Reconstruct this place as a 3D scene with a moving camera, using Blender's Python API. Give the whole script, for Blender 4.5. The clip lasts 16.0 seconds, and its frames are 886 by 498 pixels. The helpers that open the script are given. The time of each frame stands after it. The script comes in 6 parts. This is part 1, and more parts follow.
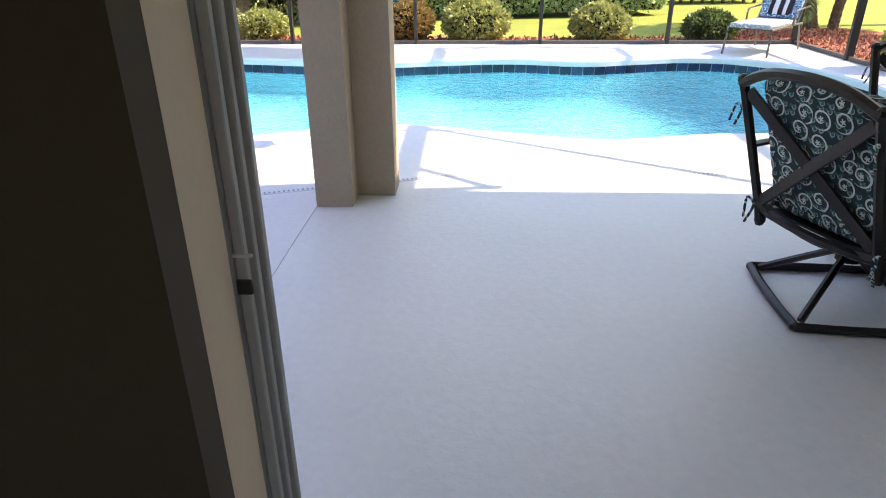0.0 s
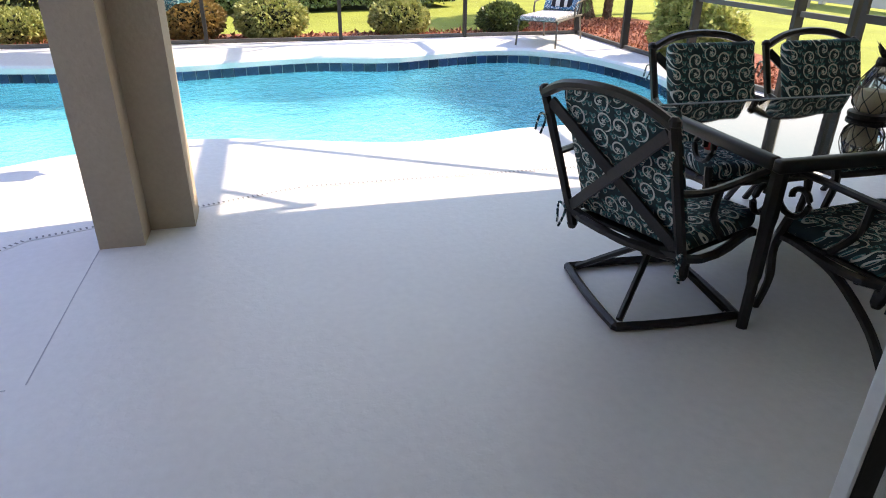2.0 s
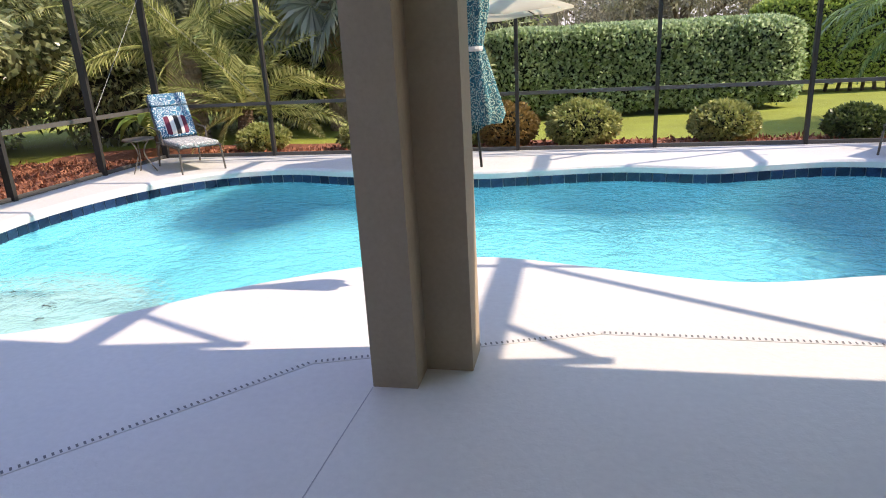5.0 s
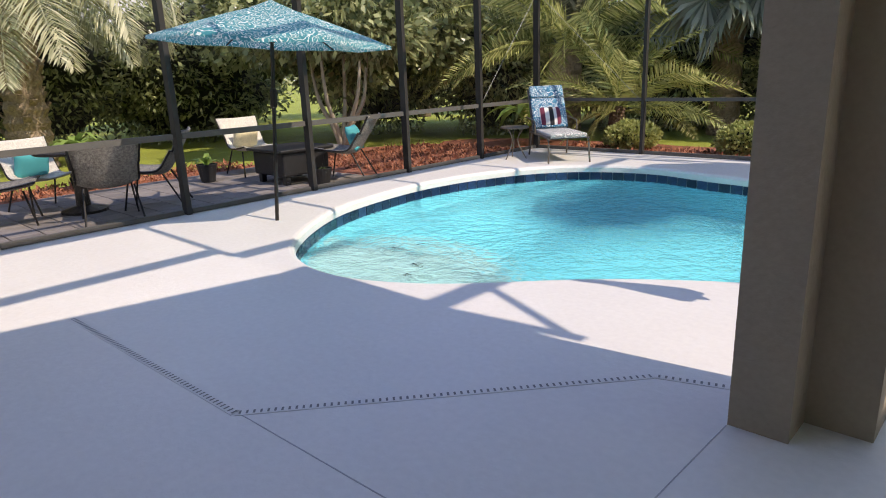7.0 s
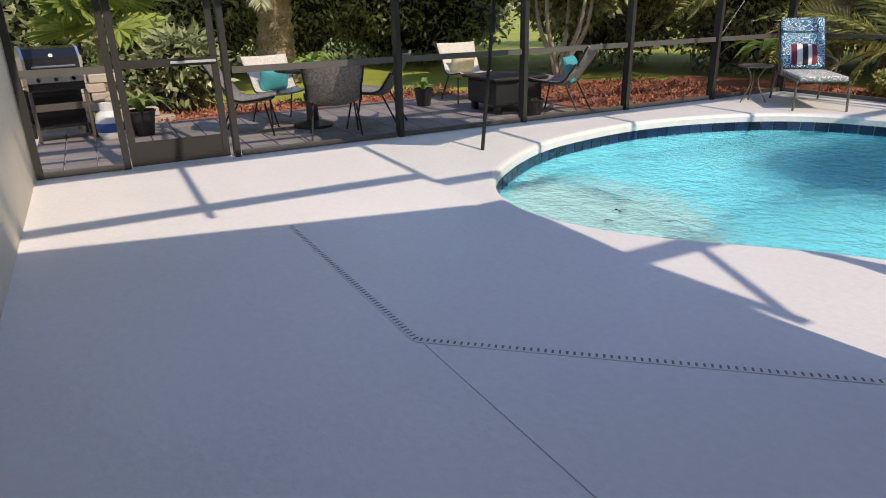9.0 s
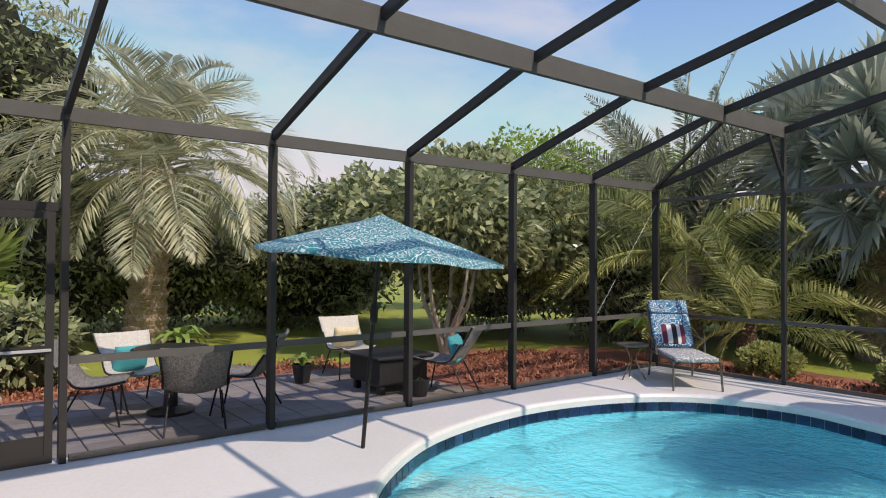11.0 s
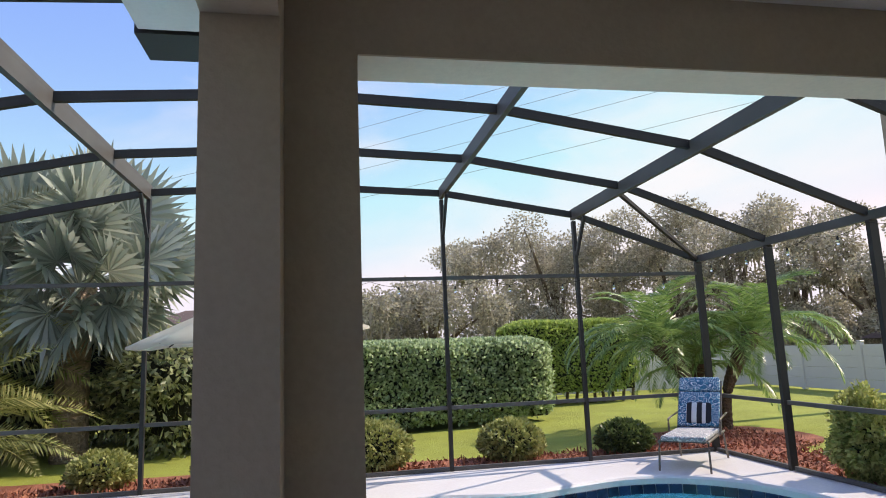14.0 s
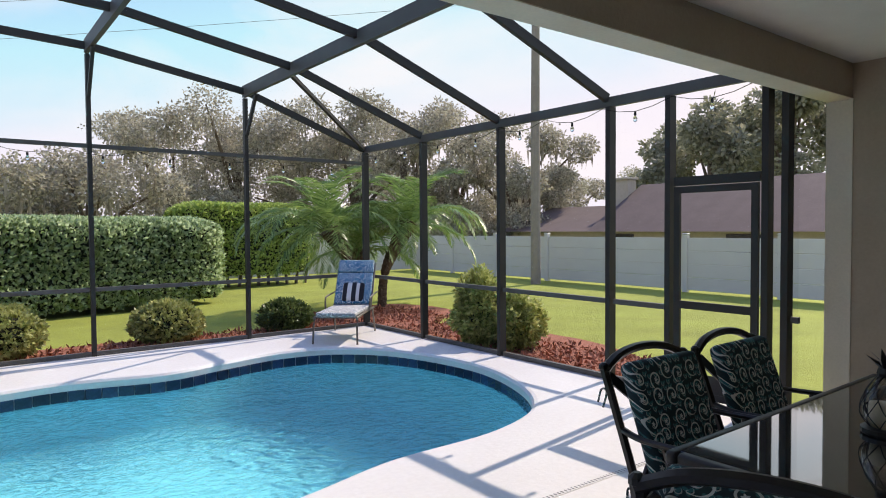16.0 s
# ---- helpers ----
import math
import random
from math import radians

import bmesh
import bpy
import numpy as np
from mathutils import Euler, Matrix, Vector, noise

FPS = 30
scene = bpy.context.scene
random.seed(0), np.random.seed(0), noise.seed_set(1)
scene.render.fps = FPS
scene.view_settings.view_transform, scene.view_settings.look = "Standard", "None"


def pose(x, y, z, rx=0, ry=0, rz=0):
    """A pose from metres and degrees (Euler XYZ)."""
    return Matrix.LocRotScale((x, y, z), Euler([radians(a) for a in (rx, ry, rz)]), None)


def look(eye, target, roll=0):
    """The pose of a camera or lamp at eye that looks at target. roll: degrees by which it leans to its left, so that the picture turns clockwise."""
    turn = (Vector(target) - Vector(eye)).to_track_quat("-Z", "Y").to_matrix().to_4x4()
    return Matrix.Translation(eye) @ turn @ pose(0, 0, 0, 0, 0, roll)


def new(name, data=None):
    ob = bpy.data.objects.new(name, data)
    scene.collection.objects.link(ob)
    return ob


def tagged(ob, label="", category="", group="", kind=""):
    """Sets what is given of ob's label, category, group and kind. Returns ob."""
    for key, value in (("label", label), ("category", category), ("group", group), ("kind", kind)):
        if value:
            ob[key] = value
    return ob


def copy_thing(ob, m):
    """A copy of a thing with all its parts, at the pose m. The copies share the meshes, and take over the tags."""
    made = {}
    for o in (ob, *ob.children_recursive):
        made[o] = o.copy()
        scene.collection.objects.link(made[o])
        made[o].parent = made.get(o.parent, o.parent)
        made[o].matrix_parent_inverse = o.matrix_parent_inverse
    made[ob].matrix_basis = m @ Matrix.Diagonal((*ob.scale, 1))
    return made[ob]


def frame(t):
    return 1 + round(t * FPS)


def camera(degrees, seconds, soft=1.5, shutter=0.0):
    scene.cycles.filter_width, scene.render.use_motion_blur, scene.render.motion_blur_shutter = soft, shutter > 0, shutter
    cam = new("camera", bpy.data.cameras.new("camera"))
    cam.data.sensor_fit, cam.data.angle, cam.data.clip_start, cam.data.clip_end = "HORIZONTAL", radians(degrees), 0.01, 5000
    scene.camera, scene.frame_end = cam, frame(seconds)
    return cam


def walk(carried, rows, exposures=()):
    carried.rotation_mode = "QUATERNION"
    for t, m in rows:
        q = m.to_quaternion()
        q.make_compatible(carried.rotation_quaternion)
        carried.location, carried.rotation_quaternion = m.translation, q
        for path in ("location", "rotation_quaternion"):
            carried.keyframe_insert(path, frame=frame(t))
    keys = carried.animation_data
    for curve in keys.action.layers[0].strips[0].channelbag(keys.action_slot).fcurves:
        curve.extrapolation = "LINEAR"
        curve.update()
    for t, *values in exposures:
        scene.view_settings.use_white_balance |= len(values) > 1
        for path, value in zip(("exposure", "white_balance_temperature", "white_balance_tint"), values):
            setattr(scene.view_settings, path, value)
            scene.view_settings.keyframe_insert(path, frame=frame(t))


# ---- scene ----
cam = camera(69.1, 16.0, soft=1.0)
PATH = [
    (0, (0.532, 0.281, 1.41), (0.459, 2.09, 0.56), -0.3),
    (0.5, (0.574, 0.38, 1.385), (0.736, 2.171, 0.508), 1.0),
    (1, (0.562, 0.393, 1.418), (0.827, 2.16, 0.519), 0.8),
    (1.5, (0.549, 0.416, 1.446), (0.906, 2.166, 0.545), 0.6),
    (2, (0.588, 0.535, 1.471), (1.044, 2.275, 0.596), 0.6),
    (2.5, (0.639, 0.704, 1.479), (1.18, 2.447, 0.661), 0.5),
    (3, (0.625, 0.833, 1.502), (1.21, 2.586, 0.737), 0.2),
    (3.5, (0.631, 0.944, 1.529), (1.225, 2.713, 0.81), -0.2),
    (4, (0.767, 1.042, 1.567), (1.26, 2.869, 0.918), -1.0),
    (4.5, (0.766, 1.064, 1.55), (0.815, 2.972, 0.952), -3.6),
    (4.7, (0.669, 1.136, 1.538), (0.508, 3.038, 0.942), -3.4),
    (6.8, (0.416, 1.459, 1.419), (-0.785, 2.968, 0.888), -2.9),
    (7, (0.389, 1.485, 1.382), (-0.941, 2.881, 0.849), -2.3),
    (7.5, (0.39, 1.549, 1.312), (-1.226, 2.594, 0.77), -3.3),
    (8, (0.364, 1.641, 1.276), (-1.286, 2.504, 0.546), -2.3),
    (8.2, (0.378, 1.556, 1.27), (-1.254, 2.4, 0.481), -2.0),
    (10.3, (-0.043, 1.901, 1.643), (-1.707, 2.979, 1.38), 0.7),
    (10.5, (-0.086, 1.954, 1.654), (-1.726, 3.087, 1.492), 0.7),
    (11, (-0.21, 1.966, 1.668), (-1.791, 3.192, 1.704), 0.3),
    (11.5, (-0.329, 1.94, 1.702), (-1.645, 3.44, 1.841), -0.4),
    (12, (-0.305, 1.955, 1.714), (-1.197, 3.731, 1.94), -1.1),
    (12.5, (-0.207, 2.0, 1.708), (-0.839, 3.875, 2.0), -1.2),
    (13, (-0.141, 2.009, 1.706), (-0.479, 3.955, 2.017), -1.7),
    (13.5, (-0.051, 2.024, 1.7), (-0.055, 3.999, 2.009), -2.0),
    (14, (-0.034, 2.073, 1.65), (0.333, 4.015, 1.956), -2.3),
    (14.5, (-0.009, 2.081, 1.565), (0.547, 3.982, 1.839), -2.0),
    (15, (0.057, 2.035, 1.516), (0.739, 3.91, 1.648), -1.5),
    (15.5, (0.138, 1.995, 1.607), (1.061, 3.77, 1.61), -1.0),
    (16, (0.23, 1.94, 1.584), (1.449, 3.524, 1.519), -0.4),
]
walk(cam, [(t, look(*p)) for t, *p in PATH], [(0.0, 2.2, 8350, 18), (2.5, 1.8, 8250, 18), (4.6, 1.32, 8000, 18), (7.0, 0.9, 7850, 17), (8.0, 0.77, 7850, 16), (11.0, 0.55, 7450, 18), (12.0, 0.48, 7300, 17), (13.0, 0.74, 7500, 19), (14.5, 0.95, 7550, 19), (16.0, 0.9, 7400, 18)])

# ---- world, sun, exposure ----
SUN = Vector((1.0, 0.145, 1.0)).normalized()
world = bpy.data.worlds.new("sky")
scene.world = world
world.use_nodes = True
wt = world.node_tree
sky = wt.nodes.new("ShaderNodeTexSky")
sky.sky_type = "NISHITA"
sky.sun_disc = False
sky.sun_elevation = math.asin(SUN.z)
sky.sun_rotation = math.atan2(SUN.x, SUN.y)
sky.air_density, sky.dust_density, sky.ozone_density = 1.0, 0.05, 3.0
geo = wt.nodes.new("ShaderNodeTexCoord")
sq = wt.nodes.new("ShaderNodeMapping")
sq.inputs["Scale"].default_value = (1.0, 1.6, 3.2)
sq.inputs["Rotation"].default_value = (0.2, 0.1, 0.7)
cl = wt.nodes.new("ShaderNodeTexNoise")
cl.inputs["Scale"].default_value, cl.inputs["Detail"].default_value, cl.inputs["Roughness"].default_value = 1.5, 8, 0.55
cl.inputs["Distortion"].default_value = 0.4
cr = wt.nodes.new("ShaderNodeValToRGB")
cr.color_ramp.elements[0].position, cr.color_ramp.elements[1].position = 0.44, 0.70
cmix = wt.nodes.new("ShaderNodeMixRGB")
cmix.inputs[2].default_value = (2.8, 2.85, 3.05, 1)
cfac = wt.nodes.new("ShaderNodeMath")
cfac.operation = "MULTIPLY"
cfac.inputs[1].default_value = 0.8
bg = wt.nodes["Background"]
bg.inputs["Strength"].default_value = 0.205
wt.links.new(geo.outputs["Generated"], sq.inputs["Vector"])
wt.links.new(sq.outputs["Vector"], cl.inputs["Vector"])
wt.links.new(cl.outputs["Fac"], cr.inputs["Fac"])
wt.links.new(cr.outputs["Color"], cfac.inputs[0])
wt.links.new(cfac.outputs[0], cmix.inputs[0])
# a clear deep blue sky whose bright rim is evened out by thin haze
deep = wt.nodes.new("ShaderNodeMixRGB")
deep.blend_type = "MULTIPLY"
deep.inputs[0].default_value = 1.0
deep.inputs[2].default_value = (0.66, 0.74, 1.06, 1)
veil = wt.nodes.new("ShaderNodeMixRGB")
veil.blend_type = "DARKEN"
veil.inputs[0].default_value = 1.0
veil.inputs[2].default_value = (2.4, 2.55, 3.1, 1)
wt.links.new(sky.outputs["Color"], deep.inputs[1])
wt.links.new(deep.outputs["Color"], veil.inputs[1])
wt.links.new(veil.outputs["Color"], cmix.inputs[1])
wt.links.new(cmix.outputs["Color"], bg.inputs["Color"])

sun_data = bpy.data.lights.new("sun", "SUN")
sun_data.energy, sun_data.angle, sun_data.color = 2.5, radians(0.53), (1.0, 0.95, 0.88)
sun_ob = new("sun", sun_data)
sun_ob.matrix_world = look(SUN * 30, (0, 0, 0))


# ---- materials ----
def mat(name, base, rough=0.6, metal=0.0, var=0.12, scale=6.0, fine=60.0, bump=0.15, dist=0.004, rand=0.0, coat=0.0, spec=0.5):
    """Principled surface with broad and fine variation of its base colour and a fine relief."""
    m = bpy.data.materials.new(name)
    m.use_nodes = True
    t = m.node_tree
    b = t.nodes["Principled BSDF"]
    b.inputs["Roughness"].default_value, b.inputs["Metallic"].default_value = rough, metal
    b.inputs["Coat Weight"].default_value = coat
    b.inputs["Specular IOR Level"].default_value = spec
    tc = t.nodes.new("ShaderNodeTexCoord")
    n1, n2 = t.nodes.new("ShaderNodeTexNoise"), t.nodes.new("ShaderNodeTexNoise")
    n1.inputs["Scale"].default_value, n1.inputs["Detail"].default_value = scale, 5
    n2.inputs["Scale"].default_value, n2.inputs["Detail"].default_value = fine, 4
    for n in (n1, n2):
        t.links.new(tc.outputs["Object"], n.inputs["Vector"])
    add = t.nodes.new("ShaderNodeMath")
    add.operation = "ADD"
    t.links.new(n1.outputs["Fac"], add.inputs[0])
    t.links.new(n2.outputs["Fac"], add.inputs[1])
    mr = t.nodes.new("ShaderNodeMapRange")
    mr.inputs["From Min"].default_value, mr.inputs["From Max"].default_value = 0.6, 1.4
    mr.inputs["To Min"].default_value, mr.inputs["To Max"].default_value = 1 - var, 1 + var
    t.links.new(add.outputs[0], mr.inputs["Value"])
    last = mr.outputs["Result"]
    if rand:
        oi = t.nodes.new("ShaderNodeObjectInfo")
        r2 = t.nodes.new("ShaderNodeMapRange")
        r2.inputs["To Min"].default_value, r2.inputs["To Max"].default_value = 1 - rand, 1 + rand
        t.links.new(oi.outputs["Random"], r2.inputs["Value"])
        mu = t.nodes.new("ShaderNodeMath")
        mu.operation = "MULTIPLY"
        t.links.new(last, mu.inputs[0])
        t.links.new(r2.outputs["Result"], mu.inputs[1])
        last = mu.outputs[0]
    sc = t.nodes.new("ShaderNodeVectorMath")
    sc.operation = "SCALE"
    sc.inputs[0].default_value = base
    t.links.new(last, sc.inputs["Scale"])
    t.links.new(sc.outputs["Vector"], b.inputs["Base Color"])
    if bump:
        bp = t.nodes.new("ShaderNodeBump")
        bp.inputs["Strength"].default_value, bp.inputs["Distance"].default_value = bump, dist
        t.links.new(n2.outputs["Fac"], bp.inputs["Height"])
        t.links.new(bp.outputs["Normal"], b.inputs["Normal"])
    return m


def leaf_mat(name, low, high, rough=0.45, through_light=0.35):
    """Leaves whose colour varies from leaf to leaf, with light coming through them."""
    m = bpy.data.materials.new(name)
    m.use_nodes = True
    t = m.node_tree
    b = t.nodes["Principled BSDF"]
    out = t.nodes["Material Output"]
    g = t.nodes.new("ShaderNodeNewGeometry")
    mix = t.nodes.new("ShaderNodeMixRGB")
    mix.inputs[1].default_value, mix.inputs[2].default_value = (*low, 1), (*high, 1)
    t.links.new(g.outputs["Random Per Island"], mix.inputs[0])
    t.links.new(mix.outputs[0], b.inputs["Base Color"])
    b.inputs["Roughness"].default_value = rough
    tr = t.nodes.new("ShaderNodeBsdfTranslucent")
    t.links.new(mix.outputs[0], tr.inputs["Color"])
    ms = t.nodes.new("ShaderNodeMixShader")
    ms.inputs[0].default_value = through_light
    t.links.new(b.outputs[0], ms.inputs[1])
    t.links.new(tr.outputs[0], ms.inputs[2])
    t.links.new(ms.outputs[0], out.inputs["Surface"])
    return m


def pattern_mat(name, ground, mid, light, size=9.0, rough=0.85):
    """Printed fabric: scrolls, rings and leaf shapes in pale and teal on a dark ground."""
    m = bpy.data.materials.new(name)
    m.use_nodes = True
    t = m.node_tree
    b = t.nodes["Principled BSDF"]
    b.inputs["Roughness"].default_value = rough
    tc = t.nodes.new("ShaderNodeTexCoord")
    mp = t.nodes.new("ShaderNodeMapping")
    mp.inputs["Scale"].default_value = (size, size, size)
    t.links.new(tc.outputs["Object"], mp.inputs["Vector"])
    wob = t.nodes.new("ShaderNodeTexNoise")
    wob.inputs["Scale"].default_value, wob.inputs["Detail"].default_value = 1.3, 2
    t.links.new(mp.outputs[0], wob.inputs["Vector"])
    ad = t.nodes.new("ShaderNodeMixRGB")
    ad.blend_type = "LINEAR_LIGHT"
    ad.inputs[0].default_value = 0.35
    t.links.new(mp.outputs[0], ad.inputs[1])
    t.links.new(wob.outputs["Color"], ad.inputs[2])
    v = t.nodes.new("ShaderNodeTexVoronoi")
    v.inputs["Scale"].default_value = 1.0
    t.links.new(ad.outputs[0], v.inputs["Vector"])
    rings = t.nodes.new("ShaderNodeMath")
    rings.operation = "MULTIPLY"
    rings.inputs[1].default_value = 22.0
    t.links.new(v.outputs["Distance"], rings.inputs[0])
    sn = t.nodes.new("ShaderNodeMath")
    sn.operation = "SINE"
    t.links.new(rings.outputs[0], sn.inputs[0])
    v2 = t.nodes.new("ShaderNodeTexVoronoi")
    v2.inputs["Scale"].default_value = 3.4
    t.links.new(ad.outputs[0], v2.inputs["Vector"])
    r1 = t.nodes.new("ShaderNodeValToRGB")
    r1.color_ramp.elements[0].position, r1.color_ramp.elements[1].position = 0.62, 0.74
    t.links.new(sn.outputs[0], r1.inputs["Fac"])
    r2 = t.nodes.new("ShaderNodeValToRGB")
    r2.color_ramp.elements[0].position, r2.color_ramp.elements[1].position = 0.24, 0.36
    r2.color_ramp.elements[0].color, r2.color_ramp.elements[1].color = (1, 1, 1, 1), (0, 0, 0, 1)
    t.links.new(v2.outputs["Distance"], r2.inputs["Fac"])
    m1, m2 = t.nodes.new("ShaderNodeMixRGB"), t.nodes.new("ShaderNodeMixRGB")
    m1.inputs[1].default_value, m1.inputs[2].default_value = (*ground, 1), (*mid, 1)
    m2.inputs[2].default_value = (*light, 1)
    t.links.new(r2.outputs["Color"], m1.inputs[0])
    t.links.new(m1.outputs[0], m2.inputs[1])
    t.links.new(r1.outputs["Color"], m2.inputs[0])
    t.links.new(m2.outputs[0], b.inputs["Base Color"])
    return m


def damask_mat(name, ground, mid, light, size=7.0, rough=0.85):
    """Woven damask: pale curled vines and small flowers over darker teal leaf shapes."""
    m = bpy.data.materials.new(name)
    m.use_nodes = True
    t = m.node_tree
    b = t.nodes["Principled BSDF"]
    b.inputs["Roughness"].default_value = rough

    def op(kind, *a):
        n = t.nodes.new("ShaderNodeMath")
        n.operation = kind
        for i, v in enumerate(a):
            if isinstance(v, (int, float)):
                n.inputs[i].default_value = v
            else:
                t.links.new(v, n.inputs[i])
        return n.outputs[0]

    tc = t.nodes.new("ShaderNodeTexCoord")
    sp = t.nodes.new("ShaderNodeSeparateXYZ")
    t.links.new(tc.outputs["Object"], sp.inputs[0])
    u, v = op("MULTIPLY", sp.outputs[0], size), op("MULTIPLY", op("ADD", sp.outputs[1], sp.outputs[2]), size)

    def curls(scale, turns, shift):
        """Distance and angle round scattered centres, in one plane of the cloth."""
        cb = t.nodes.new("ShaderNodeCombineXYZ")
        t.links.new(op("MULTIPLY_ADD", u, scale, shift), cb.inputs[0])
        t.links.new(op("MULTIPLY_ADD", v, scale, shift * 0.7), cb.inputs[1])
        vo = t.nodes.new("ShaderNodeTexVoronoi")
        vo.voronoi_dimensions = "2D"
        vo.inputs["Scale"].default_value = 1.0
        vo.inputs["Randomness"].default_value = 0.55
        t.links.new(cb.outputs[0], vo.inputs["Vector"])
        df = t.nodes.new("ShaderNodeVectorMath")
        df.operation = "SUBTRACT"
        t.links.new(cb.outputs[0], df.inputs[0])
        t.links.new(vo.outputs["Position"], df.inputs[1])
        s2 = t.nodes.new("ShaderNodeSeparateXYZ")
        t.links.new(df.outputs[0], s2.inputs[0])
        d = vo.outputs["Distance"]
        ang = op("ARCTAN2", s2.outputs[1], s2.outputs[0])
        return d, ang, op("SINE", op("ADD", ang, op("MULTIPLY", d, turns)))

    d1, a1, c1 = curls(1.0, 19.0, 0.0)
    vine = op("MULTIPLY", op("GREATER_THAN", c1, 0.72), op("MULTIPLY", op("GREATER_THAN", d1, 0.15), op("LESS_THAN", d1, 0.5)))
    petal = op("LESS_THAN", d1, op("MULTIPLY_ADD", op("ABSOLUTE", op("SINE", op("MULTIPLY", a1, 2.5))), 0.10, 0.03))
    d2, a2, c2 = curls(2.3, -14.0, 3.7)
    sprig = op("MULTIPLY", op("GREATER_THAN", c2, 0.80), op("LESS_THAN", d2, 0.36))
    leafy = op("LESS_THAN", d2, op("MULTIPLY_ADD", op("SINE", op("MULTIPLY", a2, 3.0)), 0.14, 0.30))
    pale = op("MINIMUM", op("ADD", op("ADD", vine, petal), op("MULTIPLY", sprig, 0.6)), 1.0)
    m1, m2 = t.nodes.new("ShaderNodeMixRGB"), t.nodes.new("ShaderNodeMixRGB")
    m1.inputs[1].default_value, m1.inputs[2].default_value = (*ground, 1), (*mid, 1)
    m2.inputs[2].default_value = (*light, 1)
    t.links.new(leafy, m1.inputs[0])
    t.links.new(m1.outputs[0], m2.inputs[1])
    t.links.new(pale, m2.inputs[0])
    t.links.new(m2.outputs[0], b.inputs["Base Color"])
    wv = t.nodes.new("ShaderNodeTexNoise")
    wv.inputs["Scale"].default_value = 260
    t.links.new(tc.outputs["Object"], wv.inputs["Vector"])
    bp = t.nodes.new("ShaderNodeBump")
    bp.inputs["Strength"].default_value, bp.inputs["Distance"].default_value = 0.4, 0.002
    t.links.new(wv.outputs["Fac"], bp.inputs["Height"])
    t.links.new(bp.outputs["Normal"], b.inputs["Normal"])
    return m


def clear_mat(name, tint, cover, colour):
    """Fine insect screen: mostly open, the threads a dull dark colour."""
    m = bpy.data.materials.new(name)
    m.use_nodes = True
    t = m.node_tree
    t.nodes.remove(t.nodes["Principled BSDF"])
    a, d, ms = t.nodes.new("ShaderNodeBsdfTransparent"), t.nodes.new("ShaderNodeBsdfDiffuse"), t.nodes.new("ShaderNodeMixShader")
    a.inputs["Color"].default_value = (*tint, 1)
    d.inputs["Color"].default_value = (*colour, 1)
    ms.inputs[0].default_value = cover
    t.links.new(a.outputs[0], ms.inputs[1])
    t.links.new(d.outputs[0], ms.inputs[2])
    t.links.new(ms.outputs[0], t.nodes["Material Output"].inputs["Surface"])
    return m


def glass_mat(name, tint, rough=0.0, ior=1.45, wave=0.0):
    m = bpy.data.materials.new(name)
    m.use_nodes = True
    t = m.node_tree
    b = t.nodes["Principled BSDF"]
    b.inputs["Base Color"].default_value = (*tint, 1)
    b.inputs["Roughness"].default_value, b.inputs["IOR"].default_value, b.inputs["Transmission Weight"].default_value = rough, ior, 1.0
    if wave:
        tc = t.nodes.new("ShaderNodeTexCoord")
        n1, n2 = t.nodes.new("ShaderNodeTexNoise"), t.nodes.new("ShaderNodeTexNoise")
        n1.inputs["Scale"].default_value, n1.inputs["Detail"].default_value, n1.inputs["Distortion"].default_value = 4.5, 3, 1.0
        n2.inputs["Scale"].default_value, n2.inputs["Detail"].default_value, n2.inputs["Distortion"].default_value = 15.0, 2, 0.8
        ad = t.nodes.new("ShaderNodeMath")
        ad.operation = "MULTIPLY_ADD"
        ad.inputs[1].default_value = 0.5
        for n in (n1, n2):
            t.links.new(tc.outputs["Object"], n.inputs["Vector"])
        t.links.new(n2.outputs["Fac"], ad.inputs[0])
        t.links.new(n1.outputs["Fac"], ad.inputs[2])
        bp = t.nodes.new("ShaderNodeBump")
        bp.inputs["Strength"].default_value, bp.inputs["Distance"].default_value = 1.0, wave
        t.links.new(ad.outputs[0], bp.inputs["Height"])
        t.links.new(bp.outputs["Normal"], b.inputs["Normal"])
    return m


